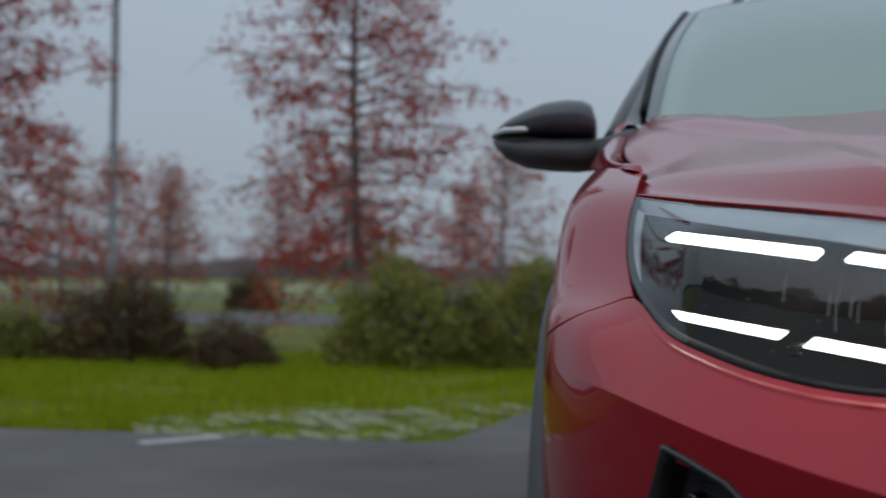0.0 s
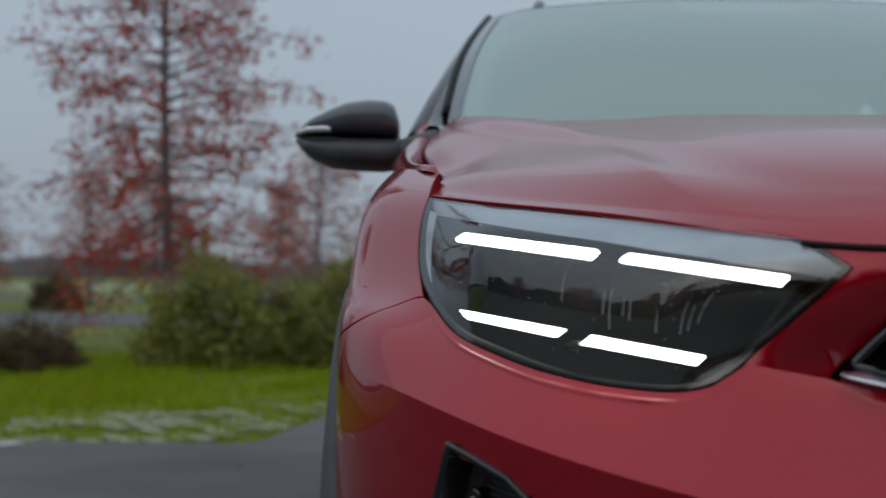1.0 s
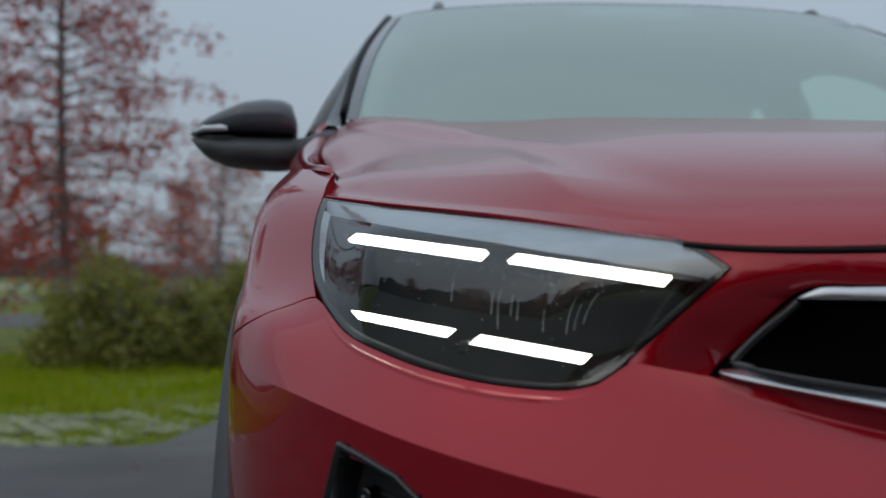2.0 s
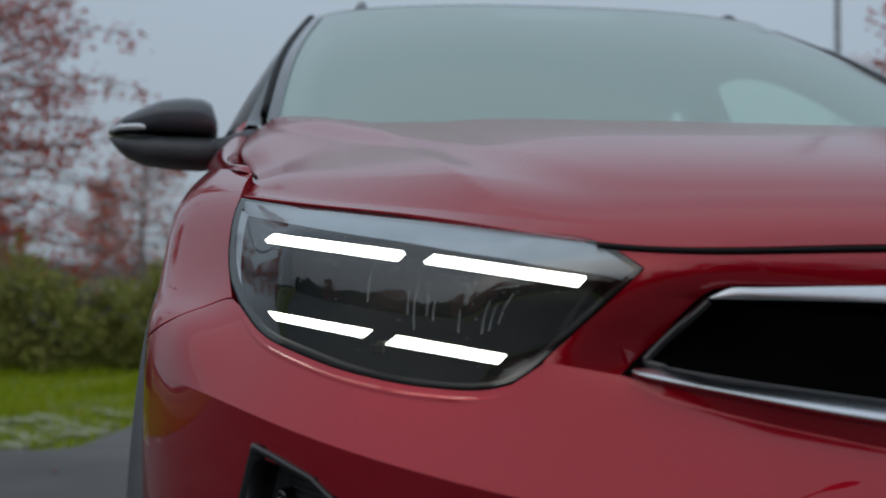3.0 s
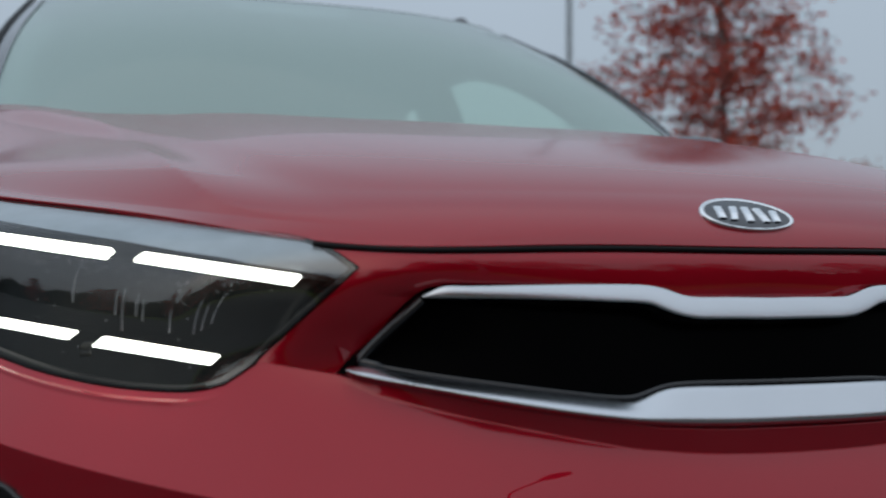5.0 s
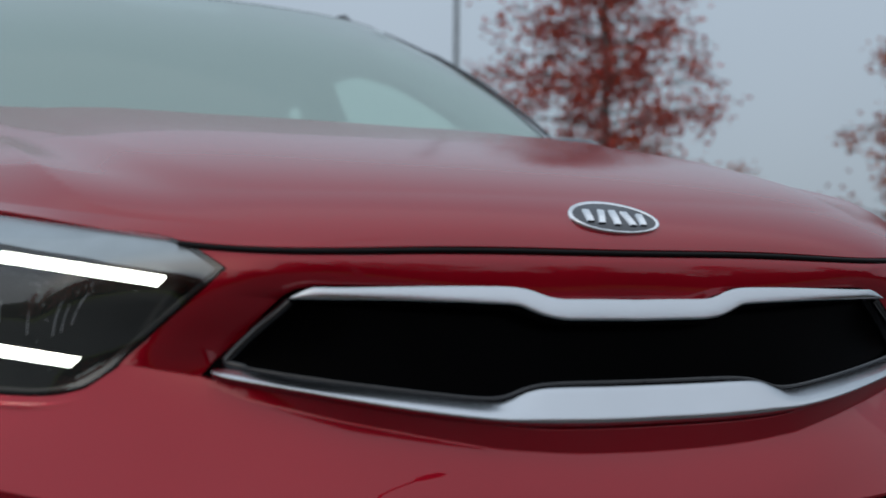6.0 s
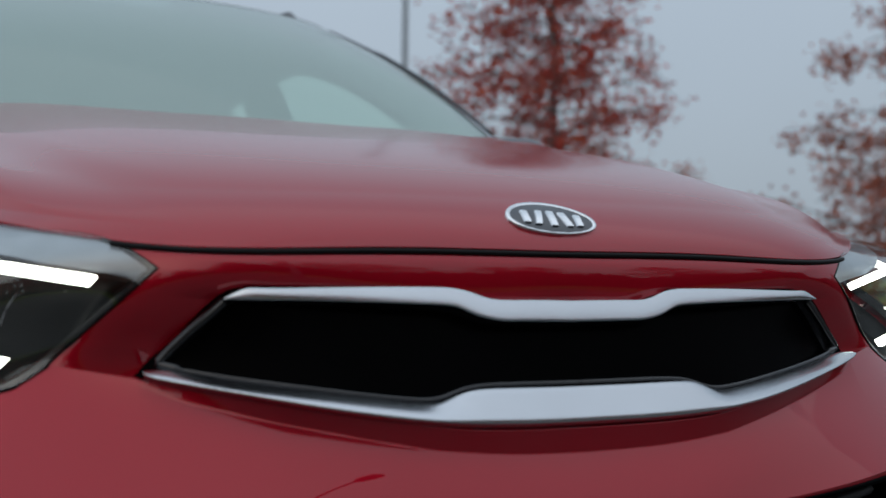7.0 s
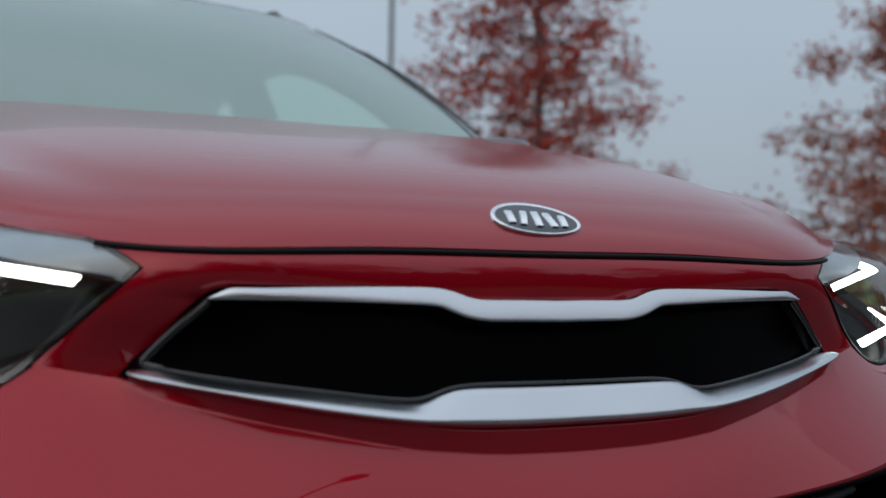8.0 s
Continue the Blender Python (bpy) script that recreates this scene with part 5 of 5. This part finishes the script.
# trees on the other side of the car park
for x, y, a, s in ((-17, -2.5, 20, 0.95), (-16, -8, 110, 1.0), (-12, -12, 200, 1.05), (-6, -15, 310, 0.9), (0.5, -16.5, 60, 1.0), (8, -15, 160, 1.0), (15, -11, 250, 1.05), (19, -3, 10, 0.95),
                   (-21, -12, 80, 1.4), (-16.5, -17, 150, 1.5), (-12, -20, 215, 1.45), (-8, -22, 285, 1.5), (-4, -23, 35, 1.4), (0, -23.5, 95, 1.5),
                   (4, -23, 165, 1.45), (8, -22, 230, 1.5), (12.5, -20, 300, 1.4), (17, -17, 45, 1.5), (-10, -17, 130, 1.3), (-2, -19, 340, 1.35), (5, -18.5, 15, 1.3)):
    copy_thing(near, pose(x, y, 0, 0, 0, a) @ Matrix.Scale(s, 4))


def bush(x, y, rx, ry, h, n, mat, seed, label, size=0.055):
    rng = np.random.default_rng(seed)
    b = thing("bush", label, "bush", "bushes on the grass", (x, y, -0.02))
    d = rng.normal(size=(n, 3))
    d /= np.linalg.norm(d, axis=1, keepdims=True)
    d[:, 2] = np.abs(d[:, 2])
    lump = 1 + 0.16 * np.sin(d[:, 0] * 5 + seed) * np.cos(d[:, 1] * 4 + 2 * seed) + 0.10 * np.sin(d[:, 2] * 9 + d[:, 0] * 7)
    r = lump * rng.uniform(0.45, 1.0, n) ** 0.4
    r *= 1 + rng.uniform(0, 0.2, n) * (rng.random(n) < 0.22)
    c = d * r[:, None] * np.array([rx, ry, h * 0.86]) * (0.88 + 0.12 * rng.random((n, 1)))
    c[:, :2] *= (0.80 + 0.30 * np.clip(c[:, 2:3] / h, 0, 0.7))
    c[:, 2] = np.maximum(c[:, 2], 0.02 + 0.1 * rng.random(n))
    v, f = leaves(c, size, rng, 0.0)
    raw("foliage", v, f, mat, b, smooth=False)
    wood = []
    for k in range(46):
        a = rng.uniform(0, 2 * np.pi)
        q = rng.uniform(0.2, 0.95)
        e = np.array([np.cos(a) * rx * q, np.sin(a) * ry * q, h * rng.uniform(0.6, 1.02)])
        wood.append(tube(np.stack([e * (0.1, 0.1, 0), e * (0.45, 0.45, 0.5), e]), [0.012, 0.008, 0.003], 4))
    v, f = join(*wood)
    raw("twig_core", v, f, BARK, b, "thin woody stems")


bush(-5.30, 9.35, 0.80, 0.55, 0.92, 6500, MAROON_LEAF, 21, "maroon and green bush on the grass")
bush(-6.35, 9.3, 0.45, 0.45, 0.62, 2500, GREEN_LEAF, 27, "low green bush on the grass")
bush(-4.12, 8.85, 0.44, 0.36, 0.50, 2800, MAROON_LEAF, 22, "small brown bush on the grass", 0.045)
bush(-9.35, 25.4, 0.72, 0.6, 0.95, 2500, MAROON_LEAF, 23, "far brown bush on the grass", 0.09)
bush(-2.75, 9.5, 0.92, 0.6, 1.08, 8000, GREEN_LEAF, 24, "large green bush on the grass", 0.06)
bush(-1.62, 9.7, 0.80, 0.6, 1.15, 7000, GREEN_LEAF, 25, "large green bush on the grass", 0.06)
bush(-0.6, 9.9, 0.70, 0.6, 1.05, 4500, GREEN_LEAF, 26, "green bush behind the car", 0.06)


def lamp_post(x, y, r, h, label):
    p = thing("lamp_post", label, "lamp post", "lamp posts", (x, y, 0))
    z = np.array([-0.02, 0.0, 0.9, 0.92, h * 0.6, h])
    v, f = tube(np.stack([0 * z, 0 * z, z], 1), [r * 1.25, r * 1.25, r * 1.25, r, r * 0.9, r * 0.7], 14)
    raw("pole", v, f, STEEL, p, "grey galvanised pole")
    rings = [[(a * k, b * k, h + d) for a, b in ellipse(20, 0.26, 0.26)] for k, d in ((0.3, -0.05), (1, 0.0), (1, 0.05), (0.75, 0.12), (0.1, 0.15))]
    v, f = loft(rings)
    raw("lamp_head", v, f, STEEL, p, "flat round lamp head")


def twin_lamp_post(x, y, turn):
    """A lamp post with two arms, on the open side of the car park."""
    p = thing("lamp_post", "tall grey lamp post with two arms in the car park", "lamp post", "lamp posts", (x, y, 0))
    p.rotation_euler = (0, 0, radians(turn))
    z = np.array([-0.02, 0.0, 0.9, 0.92, 5.0, 7.6])
    v, f = tube(np.stack([0 * z, 0 * z, z], 1), [0.09, 0.09, 0.09, 0.07, 0.06, 0.05], 14)
    raw("pole", v, f, STEEL, p, "grey galvanised pole")
    for s in (-1, 1):
        v, f = tube(along([(0, 0, 7.45), (0.5 * s, 0, 7.62), (1.1 * s, 0, 7.72)], 8), 0.035, 8)
        raw("arm", v, f, STEEL, p, "steel lamp arm")
        rings = [[(s * (1.35 + a * k), b * k, 7.74 + d) for a, b in ellipse(20, 0.36, 0.15)] for k, d in ((0.7, -0.07), (1, -0.03), (1, 0.02), (0.6, 0.07))]
        v, f = loft(rings)
        raw("lamp_head", v, f, STEEL, p, "flat lamp head")


twin_lamp_post(0.95, -5.9, 35)
lamp_post(-8.46, 16.0, 0.058, 9.0, "tall grey street lamp post on the grass")
lamp_post(9.0, 19.1, 0.055, 9.5, "tall grey street lamp post behind the car")


def grass():
    rng = np.random.default_rng(31)
    n = 90000
    x, y = rng.uniform(-9.5, -1.0, n), 4.72 + 6.5 * rng.random(n) ** 1.35
    pav = inside([(-3.35, 4.6), (-1.6, 4.6), (-1.35, 6.5), (-3.35, 6.2)], x, y)
    ok = (y > 4.72 + 0.05 * np.sin(x * 9) + 0.04 * np.sin(x * 23)) & (x < -1.62 + (y - 4.72) * 0.17 - 0.04) & ~(pav & (rng.random(n) < 0.62))
    x, y = x[ok], y[ok]
    tuft = 0.5 * np.sin(x * 3 + 1.3 * np.sin(y * 2.1)) * np.cos(y * 2.3) + 0.5 * np.sin(x * 7.1 + y * 3.7) * np.sin(y * 6.3 - x * 2.2)
    some = rng.random(len(x)) < 0.62 + 0.75 * tuft
    x, y, tuft = x[some], y[some], tuft[some]
    h = rng.uniform(0.025, 0.075, len(x)) * (1 + 0.7 * tuft)
    a = rng.uniform(0, 2 * np.pi, len(x))
    w = np.stack([np.cos(a), np.sin(a), 0 * a], 1) * 0.006
    base = np.stack([x, y, np.full(len(x), -0.02)], 1)
    tip = base + np.stack([rng.normal(size=len(x)) * 0.02, rng.normal(size=len(x)) * 0.02, h + 0.02], 1)
    v = np.stack([base - w, base + w, tip], 1).reshape(-1, 3)
    tagged(raw("grass", v, np.arange(len(v)).reshape(-1, 3), BLADE, smooth=False), "bright green uneven lawn grass", "grass", "", "stuff")


grass()


def fallen(n, seed):
    rng = np.random.default_rng(seed)
    c = np.stack([rng.uniform(-8, -1.8, n), rng.uniform(4.9, 8.6, n), np.full(n, 0.04)], 1)
    c = np.concatenate([c, [(-1.60, 4.0, 0.012)]])
    v, f = leaves(c, 0.055, rng, 0.0)
    v[:, 2] = np.clip(v[:, 2], 0.004, 0.06)
    tagged(raw("fallen_leaves", v, f, RUST_LEAF, smooth=False), "scattered red-brown fallen leaves", "leaves", "", "stuff")


fallen(12, 5)
for k, (x, y) in enumerate(((-2.87, 4.50), (-4.05, 4.52))):
    bm = box(-0.21, -0.045, 0.0, 0.21, 0.045, 0.004, 0.001, 1)
    mark = part("road_marking", bm, WHITE, None)
    mark.matrix_world = pose(x, y, 0.0005, 0, 0, 48)
    tagged(mark, "worn white painted bay line on asphalt", "road marking", "bay lines")

# pale stones set in the grass edge
paving = tagged(new("paving"), "pale stones set in grass along the asphalt", "paving", "", "structure")
bm = box(-0.085, -0.035, -0.03, 0.085, 0.035, 0.0, 0.008, 1)
stone_mesh = bpy.data.meshes.new("stone")
bm.to_mesh(stone_mesh)
bm.free()
stone_mesh.materials.append(STONE)
rng = np.random.default_rng(12)
for i in range(14):
    for j in range(13):
        x, y = -3.30 + 0.145 * j + 0.07 * (i % 2), 4.74 + 0.125 * i
        if x > -1.72 + (y - 4.72) * 0.17 or rng.random() < 0.24 + 0.04 * abs(i - 5) or y > 5.4 + 0.55 * (x + 3.3):
            continue
        o = new("stone", stone_mesh)
        o.parent = paving
        o.matrix_basis = pose(x + rng.normal() * 0.012, y + rng.normal() * 0.012, 0.002 + rng.uniform(0, 0.012), rng.normal() * 2, rng.normal() * 2, -38 + rng.normal() * 5)
